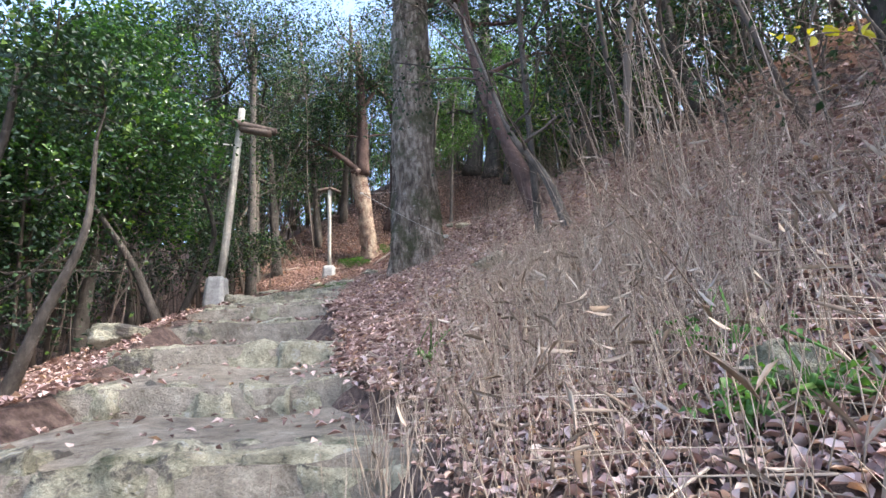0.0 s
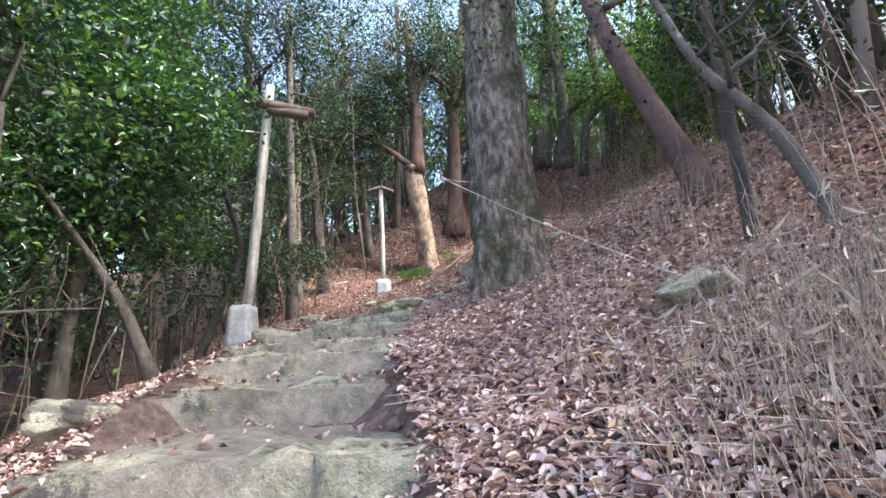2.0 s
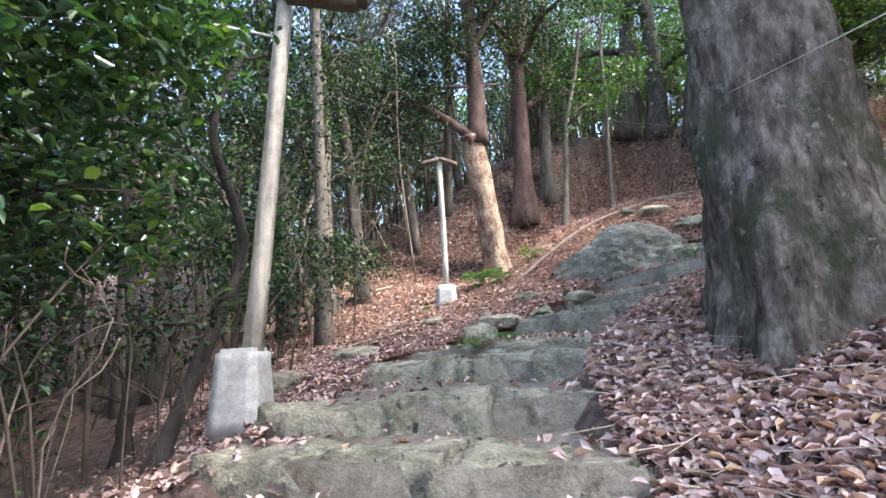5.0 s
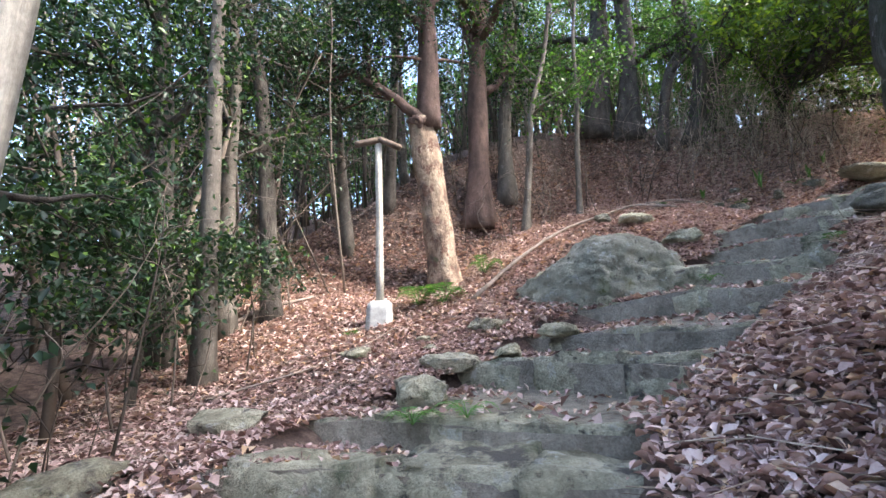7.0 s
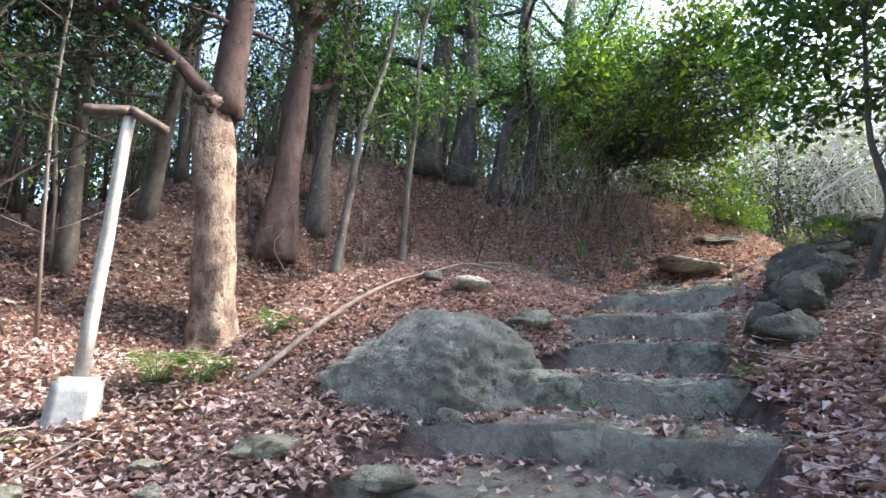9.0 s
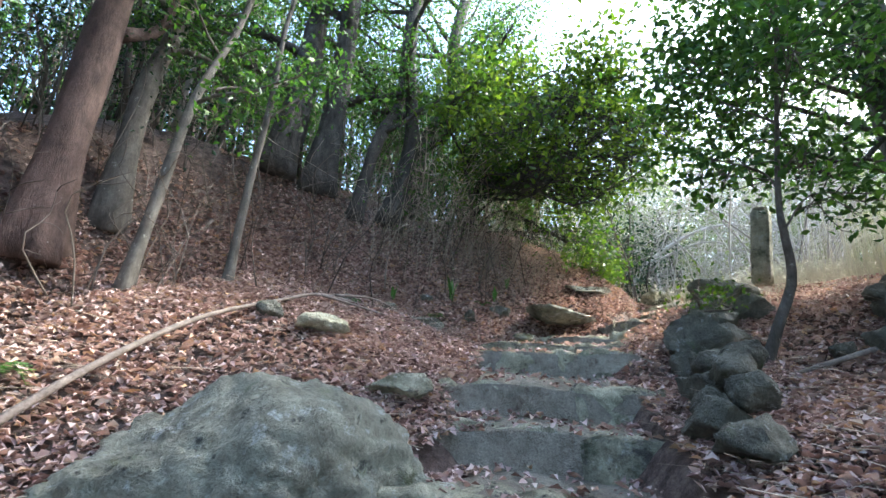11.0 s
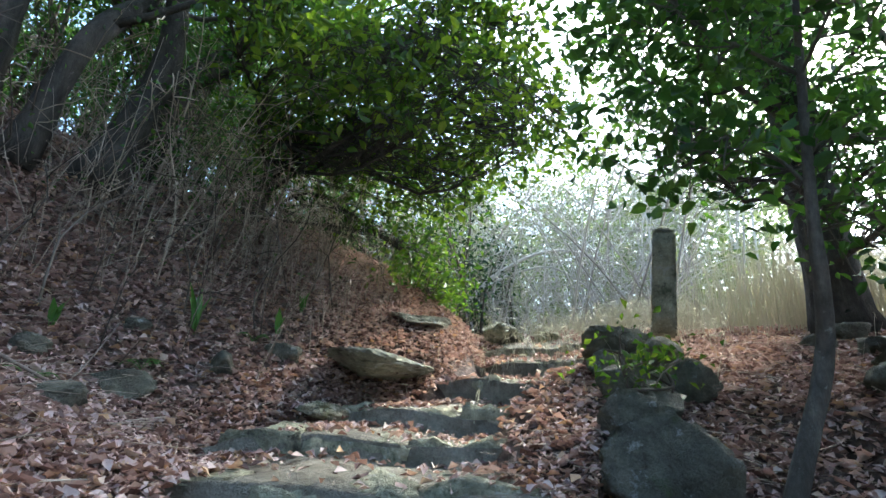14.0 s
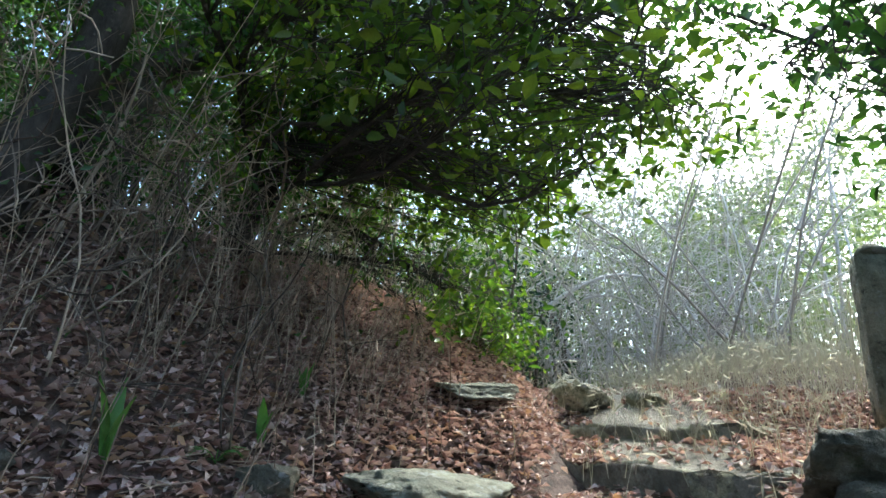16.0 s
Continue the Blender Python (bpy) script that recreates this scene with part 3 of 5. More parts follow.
def trunk_line(x, y, height, lean=(0, 0), sway=0.15, seed=0, n=5, sink=0.15):
    g = np.random.default_rng(seed + 900)
    z = float(land(x, y)[0]) - sink
    out = []
    for i in range(n):
        t = i / (n - 1)
        s = sway * math.sin(t * math.pi) if 0 < i < n - 1 else 0
        out.append((x + lean[0] * t + g.normal() * s, y + lean[1] * t + g.normal() * s, z + height * t))
    return out


def crowned(name, line, r0, r1, bark, label, blobs, count, leaf, leaf_size, seed=1, twigs=26, sides=10, flat=0.35, group="trees of the wood", width=0.5, shell=0.55, category="tree", flare=0.4, gather=0.16, rings=20):
    """A tree whose leaves hang in sprays within rounded masses (centre and three radii each); a limb runs to every mass."""
    g = np.random.default_rng(seed)
    pts = bend(line, rings)
    base = pts[0].copy()
    ob = thing(name, base, label, category, group)
    part("trunk", tube(pts - base, np.linspace(r0, r1, rings), sides, 0.05, seed, flare), bark, ob)
    total = sum(b[3] * b[4] * b[5] for b in blobs)
    sprays, pile = [], Pile()
    for b in blobs:
        c, r = np.array(b[:3]) - base, np.array(b[3:6])
        k = np.argmin(np.linalg.norm(pts - base - c + np.array([0, 0, r[2] * 0.7]), axis=1))
        start = pts[k] - base
        l = bend([start, start * 0.5 + c * 0.5 + g.normal(size=3) * 0.15 * np.linalg.norm(c - start), c + np.array([0, 0, r[2] * 0.2])], 9)
        part("limb", tube(l, np.linspace(min(0.055, max(0.014, r1 * 0.7)), 0.008, 9), 5, 0.05, seed), bark, ob)
        tips = []
        for j in range(twigs):
            d = unit(g.normal(size=3))
            end = c + d * r * g.uniform(0.45, 1.0)
            s = l[g.integers(2, 9)]
            tw = bend([s, (s + end) / 2 + g.normal(size=3) * 0.12, end], 5)
            pile.add(*tube(tw, np.linspace(0.009, 0.003, 5), 3))
            tips += [tw[2] * 0.5 + tw[3] * 0.5, tw[3], tw[4]]
        n = int(count * b[3] * b[4] * b[5] / total)
        m = max(20, n // 14)
        d = unit(g.normal(size=(m, 3)))
        hub = c + d * r * (g.uniform(0, 1, m) ** (1 / 3 * (1 - shell) + 0.12))[:, None] * g.uniform(0.75, 1.1, m)[:, None]
        hub = np.vstack([hub, np.array(tips)[g.integers(0, len(tips), m // 2)]])
        sprays.append(hub[g.integers(0, len(hub), n)] + g.normal(size=(n, 3)) * gather * np.array([1, 1, 0.6]))
    tagged(part("brushwood", pile.mesh("brushwood"), bark, ob), kind="stuff")
    part("crown", leaves(np.vstack(sprays), leaf_size, g=g, flat=flat, width=width, plain=leaf_size < 0.084 or name in ("shade_tree", "evergreen_tree")), leaf, ob)
    return ob


def grove(name, label, region, stems, height, radius, leaf, leaf_n, leaf_size, bark, seed, low=0.35, category="woodland", lean=0.5, twigs=4, kinds="stuff", clear=None):
    """Many slim stems with twigs and sprays of leaves over a stretch of the plan (x0, x1, y0, y1), as one stuff."""
    g = np.random.default_rng(seed)
    x0, x1, y0, y1 = region
    x, y = g.uniform(x0, x1, stems), g.uniform(y0, y1, stems)
    if clear:
        keep = ~clear(x, y)
        x, y = x[keep], y[keep]
    z = land(x, y)
    pile, tips = Pile(), []
    for i in range(len(x)):
        h = height * g.uniform(0.6, 1.3)
        r = radius * g.uniform(0.4, 1.5)
        lx, ly = g.normal(size=2) * lean
        l = bend([(x[i], y[i], z[i] - 0.1), (x[i] + lx * 0.25 + g.normal() * 0.12, y[i] + ly * 0.25 + g.normal() * 0.12, z[i] + h * 0.4), (x[i] + lx * 0.6 + g.normal() * 0.2, y[i] + ly * 0.6, z[i] + h * 0.75), (x[i] + lx, y[i] + ly, z[i] + h)], 8)
        pile.add(*tube(l, np.linspace(r, r * 0.3, 8), 5))
        for j in range(twigs):
            k = g.integers(int(8 * low), 8)
            tw = branch_line(l[k], (*(g.normal(size=2)), g.uniform(0.0, 0.9)), h * g.uniform(0.12, 0.35), g, 0.0, 0.25, 5)
            pile.add(*tube(tw, np.linspace(max(0.006, r * 0.35), 0.004, 5), 3))
            tips += [tw[2], tw[3], tw[4]]
    ob = tagged(part(name, pile.mesh(name), bark), label, category, kind=kinds)
    if leaf_n:
        t = np.array(tips)
        c = t[g.integers(0, len(t), leaf_n)] + g.normal(size=(leaf_n, 3)) * np.array([0.35, 0.35, 0.25])
        part("foliage", leaves(c, leaf_size, g=g, flat=0.3, plain=True), leaf, ob)
    return ob


# ---- trees by the lower flight ----
_z = float(land(-0.5, 8.75)[0])
crowned("cedar_tree", [(-0.43, 9.0, _z - 0.3), (-0.42, 9.0, _z + 4), (-0.35, 8.9, _z + 9), (-0.3, 9.0, _z + 14)], 0.43, 0.22, M_CEDAR, "tall thick cedar with furrowed mossy bark beside the steps",
        [(-1.4, 9.6, _z + 7.6, 1.3, 1.2, 0.7), (0.9, 8.6, _z + 5.6, 1.3, 1.2, 0.7), (-0.4, 10.2, _z + 6.5, 1.6, 1.2, 0.9), (-0.3, 8.9, _z + 10, 2.2, 2.2, 2.5)], 12000, M_LEAF_DARK, 0.075, 3, sides=72, flare=0.5, rings=150)
_fork = tree("forked_tree", [(-2.37, 17.0, 4.6), (-2.42, 17.0, 5.2), (-2.53, 16.99, 6.32), (-2.72, 16.93, 7.73), (-2.70, 16.87, 8.09)], 0.31, 0.235, M_PEEL, "tree with flaking mottled orange-brown bark and a dark forked top", limbs=0, leaf=M_LEAF_DARK, leaf_size=0.075, count=12000, seed=4, sides=32, flare=0.35, rough=0.05, clump=0.6, twigs=9, limb_bark=M_REDBARK,
     own_limbs=[([(-2.61, 16.89, 7.87), (-2.60, 16.83, 8.57), (-2.57, 16.76, 9.44), (-2.59, 16.64, 10.61), (-2.64, 16.46, 12.69)], 0.23), ([(-2.66, 16.82, 8.02), (-3.00, 16.77, 8.22), (-3.31, 16.73, 8.52), (-4.39, 16.88, 9.30), (-5.65, 17.13, 9.87), (-7.14, 17.53, 10.10)], 0.13),
                ([(-3.74, 16.79, 8.85), (-3.75, 16.64, 9.47), (-4.00, 16.60, 10.38)], 0.06), ([(-4.13, 16.85, 9.09), (-4.90, 17.01, 8.98), (-6.01, 17.16, 9.31)], 0.05), ([(-2.58, 16.63, 10.18), (-2.10, 16.53, 10.87), (-1.44, 16.35, 12.05)], 0.09), ([(-2.59, 16.72, 9.82), (-3.10, 16.53, 10.37), (-3.86, 16.39, 11.48)], 0.1)])
_burl = part("burl", lump(0.24, 0.23, 0.2, 77, 0.5, 4, 5, 0.7), M_REDBARK, _fork, "dark swollen knot at the fork")
_burl.location = Vector((-2.70, 16.86, 7.98)) - _fork.location
_z = float(land(-1.65, 18.3)[0])
tree("smooth_tree", [(-1.65, 18.3, _z - 0.2), (-1.6, 18.3, _z + 1.5), (-1.5, 18.3, _z + 4.0), (-1.2, 18.4, _z + 6.0), (-0.8, 18.6, _z + 9)], 0.26, 0.12, M_REDBARK, "smooth reddish-brown trunk forking at head height", limbs=6, limb_len=3.0, limb_from=0.5, leaf=M_LEAF_DARK, leaf_size=0.08, count=12000, seed=5, sides=18, flare=0.7, clump=0.6, rough=0.03,
     own_limbs=[([(-1.5, 18.3, _z + 3.8), (-1.8, 18.3, _z + 4.8), (-2.1, 18.4, _z + 6.5)], 0.14), ([(-1.4, 18.4, _z + 3.0), (-0.9, 18.6, _z + 3.6), (-0.75, 18.8, _z + 5.5)], 0.1)])
_z = float(land(-0.95, 18.9)[0])
tree("mottled_tree", [(-0.95, 18.9, _z - 0.2), (-0.9, 18.95, _z + 2), (-0.6, 19.0, _z + 4), (-0.6, 19.2, _z + 8)], 0.18, 0.09, M_GREYBARK, "grey mottled trunk behind the forked tree", limbs=6, limb_len=2.4, limb_from=0.4, leaf=M_LEAF_DARK, leaf_size=0.08, count=4000, seed=31, clump=0.6)
_z = float(land(1.5, 7.6)[0])
crowned("leaning_tree", [(1.55, 7.6, _z - 0.15), (1.2, 7.8, _z + 1.0), (0.85, 8.15, _z + 2.4), (0.6, 8.6, _z + 4.4), (0.7, 9.2, _z + 7)], 0.14, 0.08, M_REDBARK, "leaning dark reddish trunk with pale flecks", [(0.2, 8.5, _z + 5.0, 1.5, 1.3, 0.9), (1.8, 8.6, _z + 4.6, 1.5, 1.4, 1.0), (0.8, 9.4, _z + 6.5, 2.0, 2.0, 1.3), (2.8, 9.4, _z + 3.4, 1.3, 1.3, 0.9)], 12000, M_LEAF_DARK, 0.07, 6, twigs=34)
_z = float(land(1.5, 5.8)[0])
tree("crooked_sapling", [(1.5, 5.8, _z - 0.1), (1.28, 5.95, _z + 0.7), (0.95, 6.1, _z + 1.3), (0.72, 6.3, _z + 2.2), (0.35, 6.6, _z + 3.6)], 0.055, 0.02, M_GREYBARK, "thin crooked pale-barked sapling on the hillside", limbs=7, limb_len=1.5, limb_from=0.35, leaf=M_LEAF_DARK, leaf_size=0.06, count=500, seed=41, twigs=6)
tree("thin_tree", trunk_line(1.25, 6.4, 6, (0.0, 0.3), 0.06, 42), 0.05, 0.03, M_DARKBARK, "thin dark upright trunk on the hillside", limbs=8, limb_len=1.7, limb_from=0.35, leaf=M_LEAF_DARK, leaf_size=0.06, count=2500, seed=42, twigs=6)
tree("slender_tree", trunk_line(-0.8, 17.6, 5.5, (0.95, 0.4), 0.1, 3), 0.075, 0.04, M_GREYBARK, "slender grey-brown sapling on the bank", limbs=6, limb_len=1.5, leaf=M_LEAF_MID, count=1500, seed=7, twigs=6)
tree("slender_tree", trunk_line(0.35, 17.8, 6, (0.55, 0.3), 0.08, 4), 0.06, 0.03, M_GREYBARK, "slender grey-brown sapling on the bank", limbs=6, limb_len=1.5, leaf=M_LEAF_MID, count=1500, seed=8, twigs=6)
for x, y, h, r, lx, ly, s in [(1.35, 19.6, 8, 0.27, 0.9, 0.2, 11), (2.1, 19.3, 8, 0.24, 0.25, 0.0, 12), (2.55, 18.7, 6, 0.12, 1.4, 0.3, 13), (3.2, 18.6, 8, 0.17, 0.4, 0.0, 14), (3.9, 19.2, 7, 0.24, 1.8, 0.4, 15)]:
    tree("twisted_tree", trunk_line(x, y, h, (lx, ly), 0.22, s), r, r * 0.55, M_DARKBARK, "dark twisted trunk on the leafy bank", limbs=9, limb_len=2.6, limb_from=0.25, leaf=M_LEAF_MID, leaf_size=0.08, count=6500, seed=s, rough=0.09, clump=0.6, twigs=8, flare=0.7)
for x, y, h, r, lx, ly, s in [(-4.95, 15.3, 9, 0.14, -1.2, 0.6, 21), (-5.5, 15.0, 9, 0.12, -0.5, 0.3, 22), (-6.0, 14.3, 9, 0.17, -0.7, 0.0, 23), (-4.35, 18.0, 9, 0.11, -1.0, 0.5, 24), (-6.5, 22, 10, 0.14, -0.5, 0, 25), (-9.0, 14.0, 8, 0.15, 0.3, 0.2, 26), (-6.9, 12.3, 7, 0.13, -0.4, 0.6, 27), (-3.4, 20.5, 9, 0.1, -0.3, 0.2, 28), (-7.6, 16.5, 9, 0.14, -0.4, 0.2, 29)]:
    tree("leaning_tree", trunk_line(x, y, h, (lx, ly), 0.15, s), r, r * 0.5, M_DARKBARK if s % 2 else M_GREYBARK, "slim grey trunk on the falling slope", limbs=9, limb_len=2.3, limb_from=0.3, leaf=M_LEAF_DARK, leaf_size=0.08, count=5000, seed=s, clump=0.55, twigs=7)

# Added crowns that block the sun from the steps and the slope behind.
for x, y, h, s in [(4.3, 1.6, 4.6, 45), (4.4, 4.4, 4.4, 46), (3.9, 7.2, 4.6, 47), (6.4, 10.0, 5.4, 48), (4.3, 10.2, 6.0, 49)]:
    z = float(land(x, y)[0])
    crowned("shade_tree", [(x, y, z - 0.1), (x - 0.2, y + 0.1, z + h * 0.4), (x - 0.1, y, z + h * 0.8), (x - 0.3, y + 0.2, z + h * 1.2)], 0.13, 0.05, M_DARKBARK, "evergreen tree added up the hillside to block the sun", [(x - 0.6, y, z + h, 1.5, 1.5, 0.9), (x + 0.9, y + 0.5, z + h + 0.6, 1.5, 1.5, 1.0), (x, y - 0.7, z + h + 1.6, 1.7, 1.7, 1.0), (x - 0.5, y + 0.9, z + h - 1.1, 1.1, 1.1, 0.6)], 6500, M_LEAF_DARK, 0.09, s, twigs=34)

for k, (x, y, lx, ly, blobs) in enumerate([
        (-7.2, 12.0, -0.4, 0.3, [(-7.9, 12.4, 10.4, 1.7, 1.5, 1.1), (-6.3, 12.6, 11.4, 1.6, 1.5, 1.0), (-7.6, 14.5, 9.8, 1.6, 1.5, 1.0), (-6.4, 11.2, 8.8, 1.2, 1.2, 0.8)]),
        (-5.0, 13.4, -0.2, 0.2, [(-5.2, 12.6, 10.6, 1.6, 1.5, 1.0), (-4.2, 13.6, 11.6, 1.6, 1.5, 1.0), (-5.0, 14.4, 8.9, 1.3, 1.2, 0.8), (-3.4, 13.2, 9.6, 1.1, 1.0, 0.6)]),
        (-3.6, 18.6, 0.4, -0.6, [(-2.9, 14.8, 11.6, 1.7, 1.5, 0.9), (-3.6, 16.8, 10.4, 1.6, 1.5, 1.0), (-1.4, 15.6, 11.4, 1.6, 1.5, 0.9), (-4.6, 17.6, 9.2, 1.4, 1.3, 0.9)])]):
    z = float(land(x, y)[0])
    crowned("canopy_tree", [(x, y, z - 0.2), (x + lx * 0.4, y + ly * 0.3, z + 2.5), (x + lx, y + ly, z + 5.5), (x + lx * 1.2, y + ly * 1.4, z + 7.5)], 0.12, 0.06, M_GREYBARK, "slim tall evergreen tree of the closed wood", blobs, (8500, 5500, 3500)[k], M_LEAF_DARK, 0.078, 300 + k, twigs=40, gather=0.22)

# ---- evergreen masses on the left of the lower flight ----
_zl = float(land(-6.0, 7.5)[0])
crowned("camellia_tree", [(-5.6, 8.0, float(land(-5.6, 8.0)[0]) - 0.1), (-5.5, 8.0, 3.0), (-5.2, 7.9, 4.6), (-5.0, 7.9, 6.5)], 0.12, 0.04, M_DARKBARK, "dense glossy evergreen tree with fresh yellow-green tips beside the steps",
        [(-4.65, 7.9, 5.2, 1.1, 1.2, 0.9), (-4.35, 8.5, 5.6, 0.7, 0.8, 0.7), (-5.4, 7.6, 6.3, 1.2, 1.2, 0.9), (-5.7, 7.2, 4.3, 1.2, 1.2, 0.9), (-5.0, 8.6, 4.2, 0.9, 1.0, 0.6), (-5.5, 8.4, 7.4, 1.2, 1.2, 0.8)], 15000, M_LEAF_GLOSSY, 0.092, 51, twigs=30, flat=0.5)
crowned("camellia_tree", [(-7.0, 6.2, float(land(-7.0, 6.2)[0]) - 0.1), (-6.8, 6.3, 2.5), (-6.6, 6.5, 4.2), (-6.5, 6.6, 6.2)], 0.13, 0.04, M_DARKBARK, "dense glossy dark evergreen tree on the falling slope",
        [(-6.3, 6.3, 4.4, 1.2, 1.2, 1.0), (-7.2, 6.4, 5.3, 1.3, 1.2, 1.0), (-6.6, 5.4, 3.4, 1.1, 1.1, 0.8), (-7.6, 5.2, 4.2, 1.2, 1.2, 1.0), (-6.8, 7.2, 3.4, 1.2, 1.2, 0.8)], 14000, M_LEAF_DARK, 0.082, 52, twigs=30, flat=0.5)
crowned("camellia_tree", [(-6.2, 3.4, float(land(-6.2, 3.4)[0]) - 0.1), (-6.1, 3.5, 1.5), (-6.3, 3.6, 2.8), (-6.2, 3.8, 4.6)], 0.11, 0.04, M_DARKBARK, "dense glossy dark evergreen tree on the falling slope",
        [(-6.0, 4.0, 3.2, 1.1, 1.2, 0.9), (-7.0, 3.6, 4.0, 1.2, 1.2, 1.0), (-6.2, 4.6, 4.4, 1.0, 1.1, 0.8), (-7.4, 2.6, 2.6, 1.2, 1.2, 0.9)], 11000, M_LEAF_DARK, 0.08, 53, twigs=30, flat=0.5)
crowned("evergreen_shrub", [(-5.5, 12.9, float(land(-5.5, 12.9)[0]) - 0.1), (-5.4, 12.9, 4.0), (-5.3, 13.0, 4.8)], 0.05, 0.02, M_DARKBARK, "bluish-green leafy shrub under the trees", [(-4.9, 13.6, 4.7, 0.9, 0.8, 0.5), (-5.9, 12.8, 5.0, 1.0, 0.9, 0.6), (-5.3, 12.4, 4.2, 0.8, 0.8, 0.45)], 4500, M_LEAF_DARK, 0.075, 54, category="shrub", group="shrubs")
for x, y, z, s in [(-9.5, 9.5, 6.0, 55), (-9.0, 5.0, 4.5, 56), (-10.5, 12.5, 6.5, 57), (-8.2, 10.8, 4.4, 58)]:
    crowned("evergreen_tree", [(x, y, float(land(x, y)[0]) - 0.1), (x + 0.1, y, z - 1.5), (x, y + 0.2, z + 1.5)], 0.12, 0.04, M_DARKBARK, "shaded evergreen tree down the slope", [(x, y, z, 1.6, 1.6, 1.3), (x + 0.8, y + 0.8, z + 1.6, 1.4, 1.4, 1.2), (x - 0.9, y - 0.6, z + 0.6, 1.5, 1.5, 1.2), (x + 0.5, y - 0.8, z - 1.4, 1.3, 1.3, 0.9)], 8000, M_LEAF_DARK, 0.1, s)
for x, y, s in [(-5.2, 6.2, 61), (-4.9, 4.6, 62), (-5.6, 5.4, 63), (-5.0, 9.6, 64), (-5.9, 10.4, 65)]:
    tree("dark_sapling", trunk_line(x, y, 4.0, (-0.7 if s % 2 else 0.5, 0.4), 0.2, s), 0.07, 0.03, M_DARKBARK, "thin dark leaning stem under the evergreens", limbs=6, limb_len=1.3, limb_from=0.2, leaf=M_LEAF_DARK, leaf_size=0.07, count=900, seed=s, twigs=6)

for k, (line, blob) in enumerate([([(-4.32, 5.25, 1.29), (-3.98, 5.18, 2.08), (-3.63, 5.18, 2.99), (-3.61, 5.18, 3.98)], (-3.95, 5.11, 4.76)), ([(-4.21, 7.70, 2.24), (-4.50, 7.53, 3.02), (-4.82, 7.29, 3.66), (-5.29, 7.02, 4.45)], (-5.58, 6.66, 5.16))]):
    crowned("evergreen_tree", line, 0.075, 0.02, M_DARKBARK, "crooked dark trunk under the evergreens on the falling slope", [(*blob, 0.9, 0.9, 0.6)], 2600, M_LEAF_DARK, 0.078, 320 + k, twigs=40)

# ---- woodland behind ----
off_path = lambda x, y: (np.abs(x + 2) < 3.0) & (y < 17)
grove("thicket", "slim bare stems and twigs of the wood beyond the slope", (-14, 1.5, 19.5, 31), 105, 6.5, 0.05, M_LEAF_MID, 24000, 0.10, M_TWIG, 71, lean=1.1, twigs=10)
grove("thicket", "slim stems and dark leaves on the falling slope", (-15, -5.4, 4.5, 19), 80, 5.0, 0.045, M_LEAF_DARK, 24000, 0.09, M_TWIG, 72, lean=1.0, twigs=9, low=0.2)
grove("thicket", "dark tangled stems and leaves on the hill", (2.4, 9.0, 6.5, 11.0), 60, 5.5, 0.05, M_LEAF_DARK, 20000, 0.08, M_TWIG, 73, lean=1.1, twigs=11, low=0.2)
grove("thicket", "dark tangled stems and leaves on the hill", (3.2, 11.0, -2.0, 6.5), 50, 5.0, 0.04, M_LEAF_DARK, 14000, 0.08, M_TWIG, 74, lean=1.1, twigs=11, low=0.2)
grove("thicket", "stems and leaves along the top of the bank", (-1, 9.0, 20.5, 27), 70, 6.0, 0.05, M_LEAF_MID, 24000, 0.09, M_TWIG, 75, lean=1.1, twigs=11, low=0.25)
grove("far_woods", "leafy woods further off among the trees", (-34, 14, 30, 48), 130, 9.0, 0.12, M_LEAF_MID, 34000, 0.36, M_TWIG, 76, category="woods", lean=0.8, twigs=7, low=0.15)
grove("far_woods", "leafy woods down the valley side", (-42, -15, -6, 30), 140, 9.0, 0.12, M_LEAF_DARK, 34000, 0.36, M_TWIG, 77, category="woods", lean=0.8, twigs=7, low=0.1)
grove("bank_shrubs", "dense leafy shrubs along the top of the bank", (1.0, 9.5, 19.6, 23.5), 70, 3.0, 0.025, M_LEAF_MID, 30000, 0.075, M_TWIG, 171, category="shrubs", lean=0.8, twigs=12, low=0.05)
grove("bank_shrubs", "dark leafy shrubs behind the trunks", (-9, 1.0, 21.0, 27), 80, 3.2, 0.03, M_LEAF_DARK, 26000, 0.10, M_TWIG, 172, category="shrubs", lean=0.8, twigs=10, low=0.05)
grove("bank_shrubs", "dark tangled shrubs on the hillside", (2.6, 7.0, 0.5, 10.0), 110, 2.0, 0.014, M_LEAF_DARK, 14000, 0.06, M_TWIG, 173, category="shrubs", lean=0.7, twigs=10, low=0.1)
grove("undergrowth", "thin bare twigs on the bank among the trunks", (-3.2, 5.5, 17.2, 20.5), 190, 1.6, 0.009, None, 0, 0, M_TWIG, 78, category="undergrowth", lean=0.35, twigs=4, low=0.1)
grove("thicket", "thin crooked bare stems and twigs under the trees", (-9.5, -4.0, 16.2, 21.5), 48, 6.0, 0.03, M_LEAF_DARK, 2500, 0.07, M_TWIG, 176, lean=1.7, twigs=20, low=0.2)
grove("undergrowth", "dense thin twigs and canes along the foot of the bank", (2.6, 7.2, 17.8, 19.6), 140, 1.35, 0.006, M_LEAF_MID, 1500, 0.05, M_STALK, 177, category="undergrowth", lean=0.9, twigs=7, low=0.1)
grove("bank_shrubs", "dark sparse-leaved shrubs on the bank", (3.4, 7.6, 17.9, 20.2), 32, 2.6, 0.016, M_LEAF_MID, 9000, 0.065, M_STALK, 178, category="shrubs", lean=1.2, twigs=12, low=0.1)
